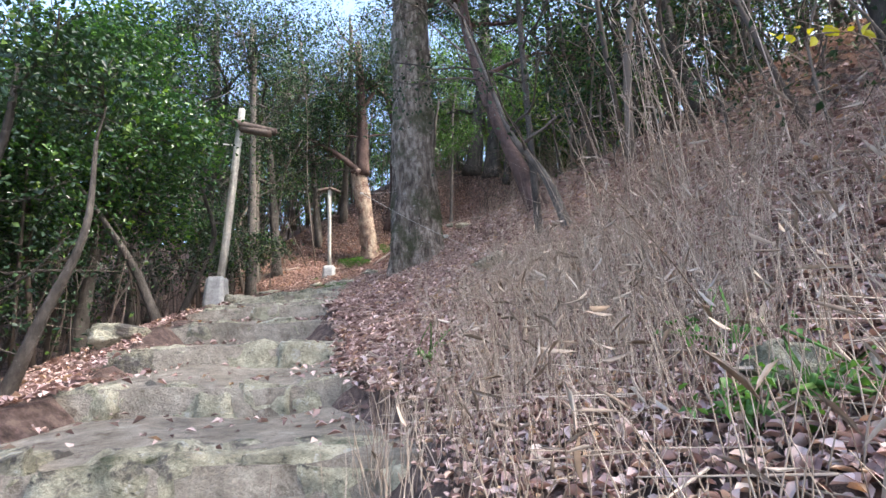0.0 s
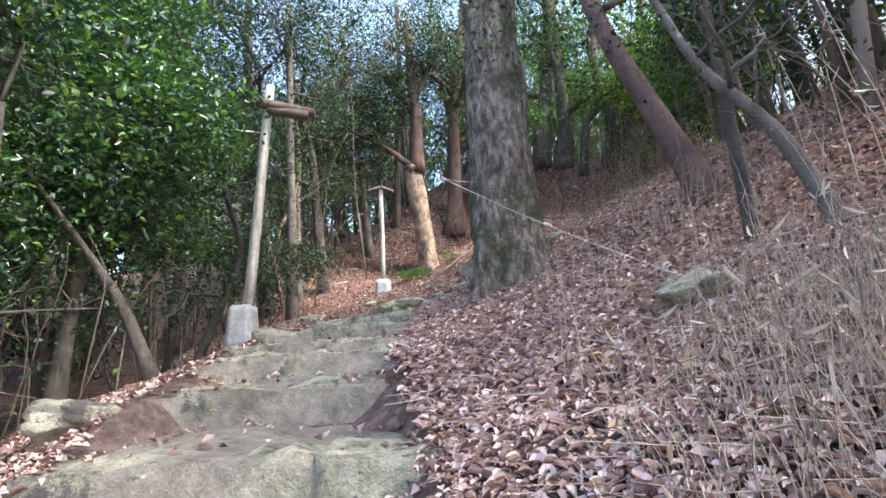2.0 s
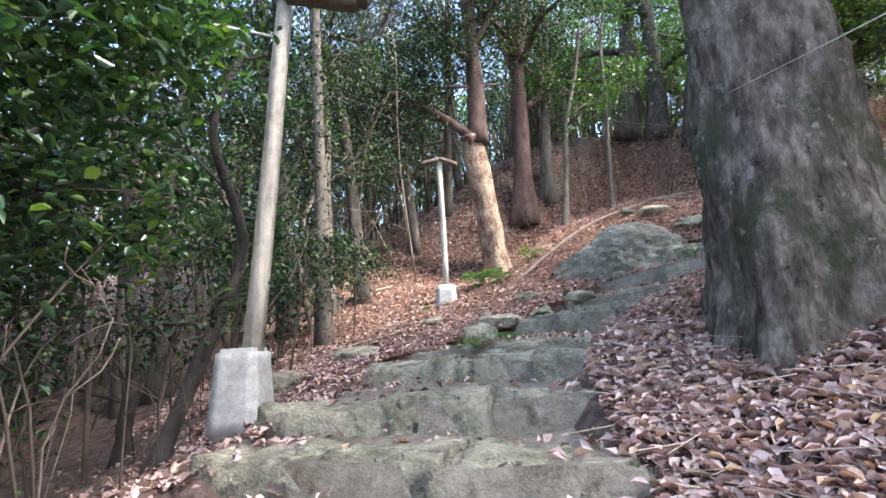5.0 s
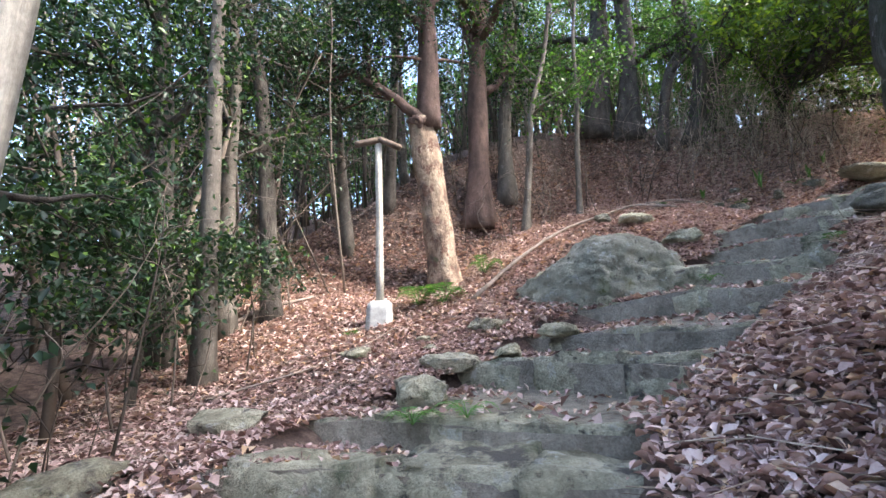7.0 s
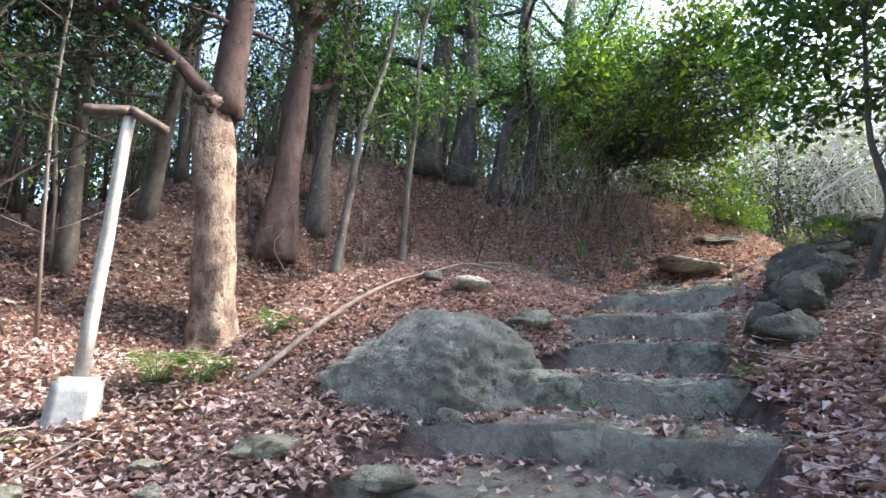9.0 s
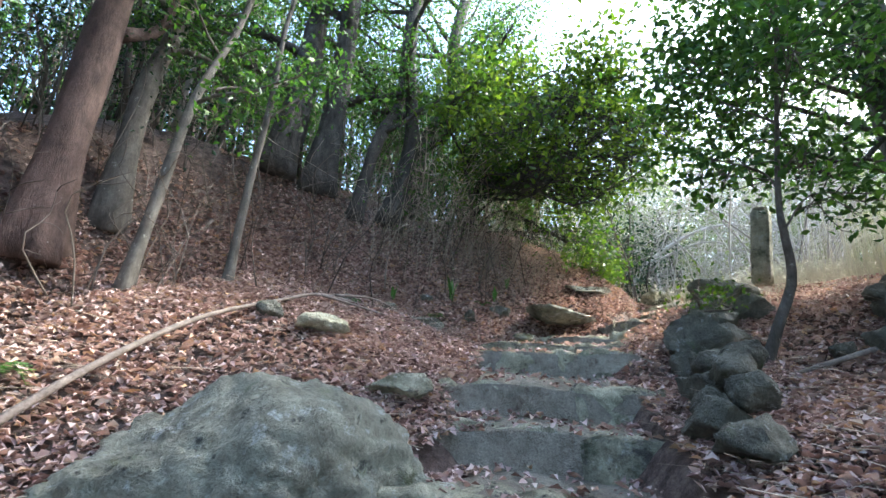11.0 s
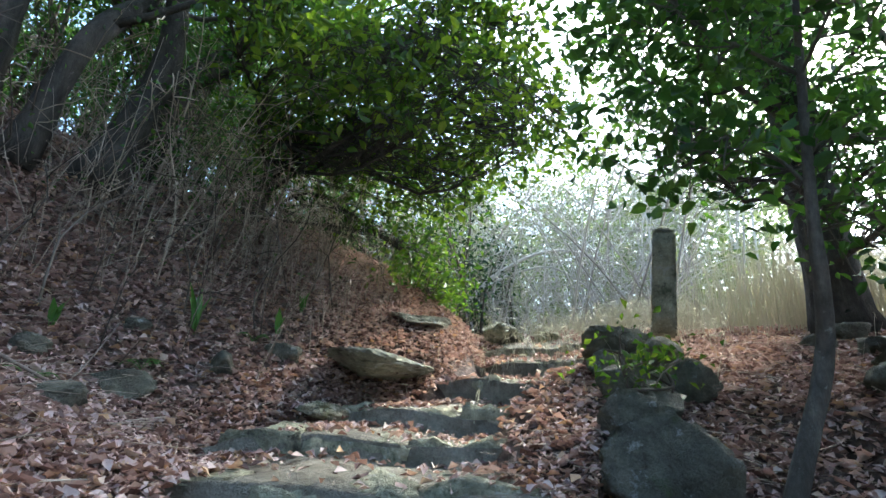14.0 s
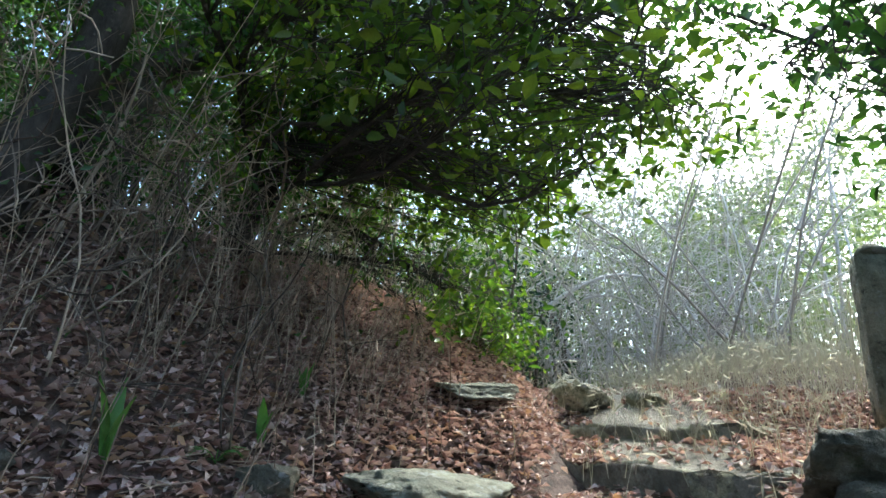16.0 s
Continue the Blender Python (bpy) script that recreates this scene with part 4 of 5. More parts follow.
grove("undergrowth", "thin bare twigs under the slope trees", (-9.5, -4.6, 4.0, 16), 190, 1.7, 0.010, None, 0, 0, M_TWIG, 79, category="undergrowth", lean=0.4, twigs=4, low=0.1)


# ---- dry stalks ----
def stalks(name, label, x, y, height, lean, radius, seed, mat=None, leafn=0, bow=0.25, category="dry grass"):
    g = np.random.default_rng(seed)
    n = len(x)
    z = land(x, y) - 0.03
    h = height * g.uniform(0.45, 1.2, n)
    d = g.normal(size=(n, 2)) * lean[2] + np.array(lean[:2])
    t = np.linspace(0, 1, 5)
    line = np.stack([x[:, None] + (d[:, :1] * h[:, None]) * t ** 1.5 + bow * 0.1 * g.normal(size=(n, 1)) * np.sin(t * 3), y[:, None] + (d[:, 1:] * h[:, None]) * t ** 1.5, z[:, None] + h[:, None] * (t - 0.12 * t ** 3)], -1)
    r = radius * g.uniform(0.6, 1.3, n)[:, None] * (1 - 0.7 * t)
    a = np.array([0, 2.1, 4.2])
    ring = line[:, :, None, :] + r[:, :, None, None] * np.stack([np.cos(a), np.sin(a), np.zeros(3)], -1)
    v = ring.reshape(-1, 3)
    o = (np.arange(n) * 15)[:, None, None] + (np.arange(4) * 3)[None, :, None] + np.arange(3)[None, None, :]
    o2 = (np.arange(n) * 15)[:, None, None] + (np.arange(4) * 3)[None, :, None] + ((np.arange(3) + 1) % 3)[None, None, :]
    pile = Pile().add(v, np.stack([o, o2, o2 + 3, o + 3], -1).reshape(-1, 4))
    if leafn:
        i, k = g.integers(0, n, leafn), g.integers(1, 5, leafn)
        pile.add(*leaves(line[i, k] + g.normal(size=(leafn, 3)) * 0.03, 0.11, g=g, width=0.07, fold=0.05))
    return tagged(part(name, pile.mesh(name), mat or M_STALK), label, category, kind="stuff")


def patch(n, cx, cy, sx, sy, seed):
    g = np.random.default_rng(seed)
    return cx + g.normal(size=n) * sx, cy + g.normal(size=n) * sy


_x, _y = patch(3000, 0.85, 3.0, 0.62, 1.1, 81)
_ok = _x > -0.45
stalks("dry_stalks", "dense dry buff grass stalks on the leaf-strewn slope", _x[_ok], _y[_ok], 0.46, (0.0, 0.0, 0.2), 0.0026, 82, leafn=900)
_x, _y = patch(800, 0.75, 4.6, 0.4, 0.6, 181)
stalks("dry_stalks", "dry buff grass stalks among fallen leaves", _x, _y, 0.5, (0.0, 0.0, 0.2), 0.0026, 182, leafn=250)
_x, _y = patch(600, 2.1, 3.6, 0.7, 1.2, 83)
stalks("dry_stalks", "tangled dry stalks and twigs on the hillside", _x, _y, 0.8, (-0.1, 0.0, 0.5), 0.0032, 84, leafn=200)
_x, _y = patch(240, 1.0, 7.0, 0.9, 1.2, 85)
_ok = _x > -0.3
stalks("dry_stalks", "thin upright dry stalks by the cedar", _x[_ok], _y[_ok], 0.8, (0.0, 0.0, 0.14), 0.0035, 86)
_x, _y = patch(55, 2.35, 5.3, 0.45, 0.7, 87)
stalks("bamboo_canes", "tall leaning dry bamboo canes on the hillside", _x, _y, 2.6, (-0.05, 0.1, 0.16), 0.0065, 88, leafn=300, category="bamboo")
_x, _y = patch(230, 5.4, 17.5, 0.8, 0.45, 89)
stalks("bamboo_canes", "thin leaning dry canes along the bank", _x, _y, 1.5, (0.12, -0.1, 0.26), 0.005, 90, leafn=300, category="bamboo")
_x, _y = patch(140, 3.6, 18.1, 0.8, 0.35, 91)
stalks("bamboo_canes", "thin leaning dry canes along the bank", _x, _y, 1.8, (0.15, -0.05, 0.32), 0.0048, 92, category="bamboo")

# ---- trees by the upper flight ----
_z = float(land(6.0, 18.3)[0])
crowned("overhanging_tree", [(5.2, 18.8, _z - 0.1), (5.6, 18.5, _z + 1.6), (6.1, 18.1, _z + 2.8), (6.8, 17.6, _z + 3.6)], 0.13, 0.04, M_DARKBARK, "sunlit yellow-green tree hanging over the path",
        [(6.4, 17.6, 9.5, 1.1, 0.9, 1.0), (7.1, 16.6, 9.6, 1.0, 0.9, 0.9), (6.9, 16.5, 10.9, 1.3, 1.1, 0.9), (6.0, 17.8, 11.2, 1.4, 1.2, 1.0), (7.5, 17.1, 8.2, 0.7, 0.7, 0.7), (5.2, 18.0, 9.8, 1.1, 1.0, 0.9), (7.2, 15.7, 10.4, 0.8, 0.7, 0.8), (5.0, 17.4, 11.4, 1.2, 1.0, 0.9), (6.6, 15.4, 9.5, 0.7, 0.6, 0.6), (6.1, 16.3, 9.2, 0.8, 0.7, 0.7), (6.8, 14.95, 10.2, 0.6, 0.5, 0.6), (5.4, 16.6, 9.6, 0.8, 0.7, 0.6), (6.9, 14.6, 9.7, 0.5, 0.5, 0.6), (4.95, 14.8, 8.65, 0.32, 0.32, 0.32), (4.8, 15.1, 9.2, 0.5, 0.5, 0.45), (4.6, 15.5, 9.8, 0.75, 0.7, 0.6), (4.45, 15.7, 8.75, 0.55, 0.5, 0.4), (4.1, 16.2, 9.3, 0.8, 0.7, 0.6), (5.6, 15.6, 8.5, 0.5, 0.5, 0.5), (5.2, 15.3, 10.5, 0.9, 0.8, 0.7), (3.6, 16.8, 10.2, 1.0, 0.9, 0.8), (6.2, 16.9, 8.0, 0.6, 0.5, 0.5), (5.3, 14.95, 10.3, 0.5, 0.5, 0.5), (5.05, 14.75, 9.2, 0.4, 0.4, 0.4), (4.9, 15.2, 11.0, 0.7, 0.7, 0.6), (5.7, 15.0, 9.6, 0.5, 0.5, 0.45)], 12500, M_LEAF_LIGHT, 0.115, 101, twigs=40)
crowned("low_shrub", [(7.4, 17.3, float(land(7.4, 17.3)[0]) - 0.1), (7.4, 17.2, 7.6), (7.5, 17.1, 8.0)], 0.03, 0.012, M_TWIG, "sunlit yellow-green shrub at the edge of the path", [(7.5, 17.0, 7.9, 0.5, 0.5, 0.45), (8.0, 17.4, 8.0, 0.6, 0.5, 0.5), (9.2, 18.3, 8.3, 0.6, 0.6, 0.5)], 2600, M_LEAF_LIGHT, 0.07, 102, category="shrub", group="shrubs")
_z = float(land(3.95, 13.05)[0])
sap = crowned("broadleaf_sapling", [(4.07, 13.03, _z - 0.1), (4.14, 12.86, _z + 0.4), (4.21, 12.7, _z + 0.88), (4.07, 12.67, _z + 1.3), (4.0, 12.66, _z + 1.7), (4.05, 12.55, _z + 2.9), (4.1, 12.4, _z + 4.4)], 0.06, 0.016, M_GREYBARK, "young broad-leaved sapling with a reddish foot beside the low wall",
              [(3.85, 13.25, _z + 2.2, 0.65, 0.6, 0.5), (4.4, 12.4, _z + 2.2, 0.8, 0.7, 0.5), (4.0, 13.2, _z + 3.2, 0.9, 0.9, 0.55), (4.1, 12.5, _z + 4.0, 1.0, 1.0, 0.6), (4.9, 12.1, _z + 1.8, 0.6, 0.6, 0.35), (4.3, 13.5, _z + 4.0, 0.8, 0.8, 0.55), (3.6, 12.2, _z + 3.0, 0.7, 0.7, 0.5), (4.1, 12.9, _z + 5.0, 1.0, 1.0, 0.6)], 4300, M_LEAF_MID, 0.10, 103, twigs=20, width=0.55, flat=0.4, flare=0.2)
crowned("broadleaf_tree", [(8.3, 11.9, float(land(8.3, 11.9)[0]) - 0.1), (8.1, 12.0, 9.0), (7.8, 12.1, 11.0), (7.6, 12.2, 14.5)], 0.32, 0.2, M_DARKBARK, "thick dark trunk with hanging leafy boughs on the bank",
        [(6.9, 12.4, 10.6, 1.2, 1.1, 0.9), (7.9, 11.4, 9.8, 1.1, 1.1, 0.9), (6.6, 12.8, 12.2, 1.4, 1.2, 1.0), (8.0, 11.6, 12.4, 1.6, 1.5, 1.2), (7.0, 11.2, 8.9, 0.9, 0.9, 0.5), (6.2, 13.4, 9.5, 0.8, 0.5, 0.6), (5.7, 13.3, 8.7, 0.6, 0.5, 0.45), (6.6, 13.2, 8.5, 0.5, 0.5, 0.35), (5.2, 12.7, 9.6, 0.8, 0.7, 0.6), (6.1, 13.9, 9.3, 0.5, 0.5, 0.6), (7.5, 14.4, 11.4, 1.0, 0.9, 0.9), (7.6, 12.5, 10.9, 1.0, 1.0, 0.9), (7.4, 11.1, 10.5, 1.1, 1.0, 0.9), (6.9, 11.2, 8.3, 0.7, 0.7, 0.5), (7.7, 13.6, 12.4, 1.2, 1.1, 0.9)], 7200, M_LEAF_MID, 0.105, 104, twigs=30)
crowned("low_sprig", [(4.6, 13.75, 5.95), (4.6, 13.8, 6.3), (4.6, 13.8, 6.5)], 0.012, 0.006, M_TWIG, "small leafy sprig growing from the low stone wall", [(4.6, 13.8, 6.4, 0.3, 0.25, 0.2), (4.9, 13.6, 6.35, 0.3, 0.25, 0.2)], 170, M_LEAF_LIGHT, 0.075, 105, twigs=6, category="plant", group="small plants")

# ---- the sunlit clearing ----
_x, _y = patch(2600, 10.5, 14.6, 1.8, 0.9, 111)
stalks("dry_grass", "pale sunlit dry grass beyond the top of the steps", _x, _y, 0.45, (0.0, 0.0, 0.3), 0.004, 112, mat=M_DRYGRASS, leafn=2500)
_x, _y = patch(2200, 10.5, 11.5, 2.2, 1.0, 113)
_x = np.where(_x < 8.4, 16.8 - _x, _x)
stalks("dry_reeds", "tall pale dry reeds on the bank", _x, _y, 1.5, (0.0, 0.0, 0.1), 0.007, 114, mat=M_DRYGRASS, leafn=1500)
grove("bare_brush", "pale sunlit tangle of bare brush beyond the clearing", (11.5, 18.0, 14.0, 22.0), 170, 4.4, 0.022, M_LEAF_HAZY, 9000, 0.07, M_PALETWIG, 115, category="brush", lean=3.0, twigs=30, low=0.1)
# These far leaves carry haze and sun in their pale colour.
grove("far_brush", "leafy brush on the far side of the clearing, coloured pale for haze and sun", (17.0, 30.0, 12.0, 32.0), 200, 7.0, 0.04, M_LEAF_HAZY, 44000, 0.2, M_PALETWIG, 116, category="brush", lean=1.0, twigs=10, low=0.1)
grove("far_brush", "dark green bushes at the edge of the clearing", (10.3, 14.5, 17.8, 22.0), 70, 2.4, 0.03, M_LEAF_DARK, 9000, 0.10, M_TWIG, 117, category="brush", lean=0.5, twigs=8, low=0.1)
grove("far_brush", "trees on the rise beyond the clearing, coloured pale grey-green for haze and sun", (30.0, 46.0, 6.0, 50.0), 130, 13.0, 0.08, M_LEAF_HAZY, 40000, 0.38, M_PALETWIG, 118, category="brush", lean=1.0, twigs=10, low=0.05)
arch = thing("fallen_branch", (11.2, 18.6, 8.0), "long pale bare bough arching over the clearing", "branch")
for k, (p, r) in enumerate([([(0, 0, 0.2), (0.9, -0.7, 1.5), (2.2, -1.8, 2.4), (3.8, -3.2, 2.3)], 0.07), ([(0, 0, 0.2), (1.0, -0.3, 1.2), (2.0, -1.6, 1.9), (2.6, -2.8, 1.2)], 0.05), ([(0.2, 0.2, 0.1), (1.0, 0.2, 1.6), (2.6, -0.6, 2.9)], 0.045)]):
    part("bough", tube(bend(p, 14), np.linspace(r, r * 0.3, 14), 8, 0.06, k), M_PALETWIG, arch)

# ---- rocks ----
def rock(x, y, size, mat, label, seed, sink=0.35, up=None, group="rocks", rough=0.3, yaw=None):
    ob = part("rock", lump(size[0], size[1], size[2], seed, rough, 5 if max(size) > 0.4 else 4, 13, 0.5), mat)
    z = (float(land(x, y)[0]) if up is None else up) + size[2] * (1 - 2 * sink)
    ob.location, ob.rotation_euler = (x, y, z), (0.1 * math.sin(seed), 0.1 * math.cos(seed * 2), seed * 1.7 if yaw is None else yaw)
    return tagged(ob, label, "rock", group)


rock(0.66, 5.9, (0.3, 0.24, 0.13), M_STONE, "grey rock half hidden in dry stalks on the slope", 1)
rock(-3.95, 6.45, (0.34, 0.28, 0.16), M_STONE, "flat grey rock at the foot of the leaf bank", 2)
rock(-2.6, 11.95, (0.3, 0.2, 0.15), M_STONE, "loose pale grey rock on the steps", 3, 0.25)
rock(-1.85, 13.65, (0.24, 0.17, 0.08), M_STONE, "flat pale stone bedded in dead leaves", 4, 0.3)
rock(-3.39, 13.74, (0.26, 0.16, 0.07), M_STONE, "flat pale stone bedded in dead leaves", 5, 0.35)
rock(-4.6, 10.9, (0.34, 0.24, 0.14), M_STONE, "low grey rock at the edge of the slope", 6)
rock(-3.9, 11.6, (0.3, 0.24, 0.14), M_STONE, "low grey rock at the edge of the slope", 7)
rock(0.75, 15.9, (0.3, 0.22, 0.12), M_STONE, "flat stone in the dead leaves by the boulder", 8)
rock(1.0, 14.75, (0.28, 0.22, 0.12), M_STONE, "flat grey stone at the end of a step", 9, 0.4)
for x, y, s, k, up in [(1.75, 12.35, 0.21, 20, 0), (2.05, 12.65, 0.24, 11, 0), (2.4, 12.75, 0.2, 12, 0), (2.15, 12.45, 0.17, 13, 0.24), (2.75, 12.95, 0.27, 14, 0), (2.55, 12.75, 0.2, 15, 0.26), (3.1, 13.05, 0.22, 16, 0), (3.4, 13.15, 0.25, 17, 0), (3.15, 12.9, 0.19, 18, 0.24), (3.5, 13.5, 0.2, 19, 0), (3.85, 13.55, 0.36, 21, 0.04), (4.3, 13.4, 0.2, 23, 0), (4.5, 13.75, 0.22, 24, 0), (4.8, 13.6, 0.2, 25, 0.0), (5.1, 13.9, 0.24, 26, 0), (5.3, 13.5, 0.28, 27, 0), (5.5, 14.05, 0.22, 28, 0), (5.75, 13.75, 0.24, 29, 0)]:
    rock(x, y, (s * 0.95, s * 0.85, s * 0.75), M_DARKSTONE, "dark angular rock of the low dry wall beside the steps", k, 0.22, up=float(land(x, y)[0]) + up, group="rocks of the low wall")
rock(5.95, 14.05, (0.52, 0.25, 0.2), M_DARKSTONE, "large dark slab leaning at the top of the low wall", 22, 0.2, yaw=-0.6)
for x, y, s, k in [(4.0, 11.95, 0.26, 30), (4.3, 11.75, 0.24, 31), (4.7, 11.9, 0.3, 32), (5.1, 11.6, 0.26, 33), (5.3, 12.1, 0.24, 34), (5.8, 11.85, 0.34, 35), (6.2, 11.5, 0.3, 36), (6.6, 12.0, 0.24, 37), (7.2, 12.3, 0.2, 38), (4.1, 12.35, 0.15, 39), (7.8, 12.0, 0.26, 40), (8.4, 11.8, 0.22, 54)]:
    rock(x, y, (s * 0.95, s * 0.8, s * 0.6), M_DARKSTONE, "dark rock in the leafy bank", k, 0.25, group="rocks of the bank")
for x, y, s, k in [(2.3, 16.3, 0.2, 41), (2.98, 17.0, 0.26, 42), (3.83, 17.0, 0.2, 43), (4.52, 16.95, 0.22, 44), (2.2, 17.1, 0.18, 45), (1.6, 17.0, 0.18, 46), (2.55, 17.35, 0.17, 47), (3.3, 17.45, 0.14, 48), (0.3, 16.2, 0.2, 49)]:
    rock(x, y, (s * 0.85, s * 0.65, s * 0.5), M_DARKSTONE, "mossy grey stone at the foot of the leaf bank", k, 0.36, group="stones of the bank")
rock(5.5, 16.4, (1.0, 0.42, 0.12), M_BOULDER, "worn pale outcrop of bedrock beside the path", 51, 0.62, yaw=0.15)
rock(6.7, 16.7, (0.65, 0.36, 0.12), M_BOULDER, "worn pale outcrop of bedrock beside the path", 52, 0.6, yaw=0.3)
rock(4.55, 16.25, (0.6, 0.22, 0.09), M_BOULDER, "low shelf of pale bedrock beside the steps", 53, 0.6, yaw=0.1)
for x, y, s, k in [(8.3, 16.2, 0.25, 61), (8.9, 16.6, 0.22, 62), (9.5, 16.8, 0.2, 63), (8.7, 15.6, 0.2, 64)]:
    rock(x, y, (s * 1.3, s, s * 0.6), M_STONE, "pale stone in the sunlit path", k, 0.35, group="stones of the path")

for x, y, z, k in [(-2.5, 13.5, 0.09, 81), (-2.6, 13.85, 0.08, 82), (-2.3, 12.8, 0.17, 83), (-1.75, 12.75, 0.15, 84), (-1.2, 13.0, 0.13, 85)]:
    rock(x, y, (z * 1.5, z * 1.1, z * 0.55), M_STONE, "flat pale stone bedded in dead leaves", k, 0.35, group="stones of the path")

# ---- fallen branch, roots, ferns, cords ----
_b = thing("fallen_branch", spot(-2.0, 14.75, 0.04), "long crooked dead branch lying across the leaves", "branch")
_o = np.array(_b.location)


def laid(points, up=0.05):
    return bend([(x, y, float(land(x, y)[0]) + up + h) for x, y, h in points], 18) - _o


part("stem", tube(laid([(-2.0, 14.75, 0), (-1.2, 15.4, 0.15), (-0.4, 15.9, 0.2), (0.4, 16.3, 0.05), (1.0, 16.5, 0.08), (1.6, 16.5, 0)]), np.linspace(0.03, 0.014, 18), 8, 0.07, 1), M_DEADWOOD, _b)
part("twig", tube(laid([(1.0, 16.5, 0.08), (1.5, 16.2, 0.03), (1.9, 15.9, 0)]), np.linspace(0.018, 0.008, 18), 6), M_DEADWOOD, _b)
part("twig", tube(laid([(1.2, 16.5, 0.08), (1.9, 16.7, 0.1), (2.5, 16.6, 0.02)]), np.linspace(0.018, 0.008, 18), 6), M_DEADWOOD, _b)
for pts, r in [([(-4.6, 12.6), (-3.6, 13.6), (-2.9, 14.5)], 0.015), ([(4.4, 11.2), (4.0, 12.0), (3.6, 12.6)], 0.035), ([(5.6, 10.9), (4.9, 11.6), (4.2, 12.2)], 0.03), ([(-5.9, 14.6), (-5.2, 15.6), (-4.6, 16.4)], 0.04), ([(0.4, 4.2), (0.9, 4.9), (1.3, 5.2)], 0.012), ([(1.0, 2.5), (1.8, 2.6), (2.5, 3.0)], 0.014), ([(2.0, 16.3), (2.6, 16.9), (3.2, 17.5)], 0.012)]:
    l = bend([(x, y, float(land(x, y)[0]) + r + 0.02) for x, y in pts], 12)
    s = part("dead_stick", tube(l - l[0], np.linspace(r, r * 0.5, 12), 6, 0.1, int(r * 1000)), M_DEADWOOD)
    s.location = l[0]
    tagged(s, "dead stick lying on the leaf litter", "branch", "dead sticks")


def fern(x, y, fronds, length, seed, upright=0.75):
    g = np.random.default_rng(seed)
    ob = thing("fern", spot(x, y), "green fern growing from the leaf litter", "fern", "ferns")
    for i in range(fronds):
        a = i * 2.4 + g.uniform(-0.4, 0.4)
        L = length * g.uniform(0.7, 1.1)
        t = np.linspace(0, 1, 12)
        out = np.array([math.cos(a), math.sin(a)])
        line = np.stack([out[0] * L * t * 0.85, out[1] * L * t * 0.85, upright * L * (1.5 * t - 1.3 * t ** 2)], -1)
        side = np.array([-out[1], out[0], 0])
        pile = Pile().add(*tube(line, np.linspace(0.004, 0.0015, 12), 3))
        v, f = [], []
        for k in range(1, 12):
            w = L * 0.26 * math.sin(math.pi * (0.15 + 0.85 * k / 12) ** 0.8) + 0.01
            for s in (-1, 1):
                b = line[k]
                tip = b + side * s * w + np.array([*out, 0]) * w * 0.35 + np.array([0, 0, -0.1 * w])
                m = (b + tip) / 2
                q = np.array([*out, 0.15]) * L * 0.035
                n = len(v)
                v += [b, m + q, tip, m - q]
                f.append((n, n + 1, n + 2, n + 3))
        pile.add(np.array(v), np.array(f))
        part("frond", pile.mesh("frond", False), M_FERN, ob)
    return ob


for x, y, n, l, s in [(-2.75, 15.0, 11, 0.55, 1), (-2.4, 14.9, 10, 0.5, 2), (-1.75, 15.7, 9, 0.42, 3), (-2.55, 11.15, 8, 0.26, 4), (-2.2, 11.1, 7, 0.24, 5), (-3.6, 14.4, 6, 0.2, 6), (3.2, 17.1, 6, 0.22, 7), (4.3, 17.2, 6, 0.22, 8), (1.5, 16.7, 6, 0.2, 9), (2.4, 16.9, 6, 0.22, 10), (-0.9, 2.35, 5, 0.2, 11), (0.3, 12.85, 5, 0.16, 12), (1.2, 12.3, 5, 0.18, 13)]:
    fern(x, y, n, l, s, 1.35 if l > 0.4 else 0.9)


def blades(x, y, n, length, seed):
    """A strap-leaved fern: a few long plain upright blades."""
    g = np.random.default_rng(seed)
    ob = thing("strap_fern", spot(x, y), "bright green strap-leaved fern on the leafy bank", "fern", "ferns")
    for i in range(n):
        a, L = g.uniform(0, 6.28), length * g.uniform(0.7, 1.2)
        t = np.linspace(0, 1, 8)
        line = np.stack([math.cos(a) * 0.3 * L * t ** 2, math.sin(a) * 0.3 * L * t ** 2, L * t], -1)
        w = 0.035 * np.sin(np.pi * (0.12 + 0.86 * t))[:, None] * np.array([-math.sin(a), math.cos(a), 0])
        v = np.vstack([line - w, line + np.array([math.cos(a), math.sin(a), 0]) * -0.006, line + w])
        j = np.arange(7)
        part("blade", (v, np.vstack([np.stack([j, j + 8, j + 9, j + 1], -1), np.stack([j + 8, j + 16, j + 17, j + 9], -1)])), M_FERN, ob)
    return ob


for x, y, n, l, s in [(3.75, 17.35, 5, 0.38, 1), (4.6, 17.2, 4, 0.26, 2), (5.0, 17.3, 5, 0.24, 3), (2.7, 17.5, 4, 0.25, 4)]:
    blades(x, y, n, l, s)


def cord(points, r, label):
    l = bend(points, 26)
    ob = part("cord", tube(l - l[0], r, 5), M_ROPE)
    ob.location = l[0]
    return tagged(ob, label, "cord")


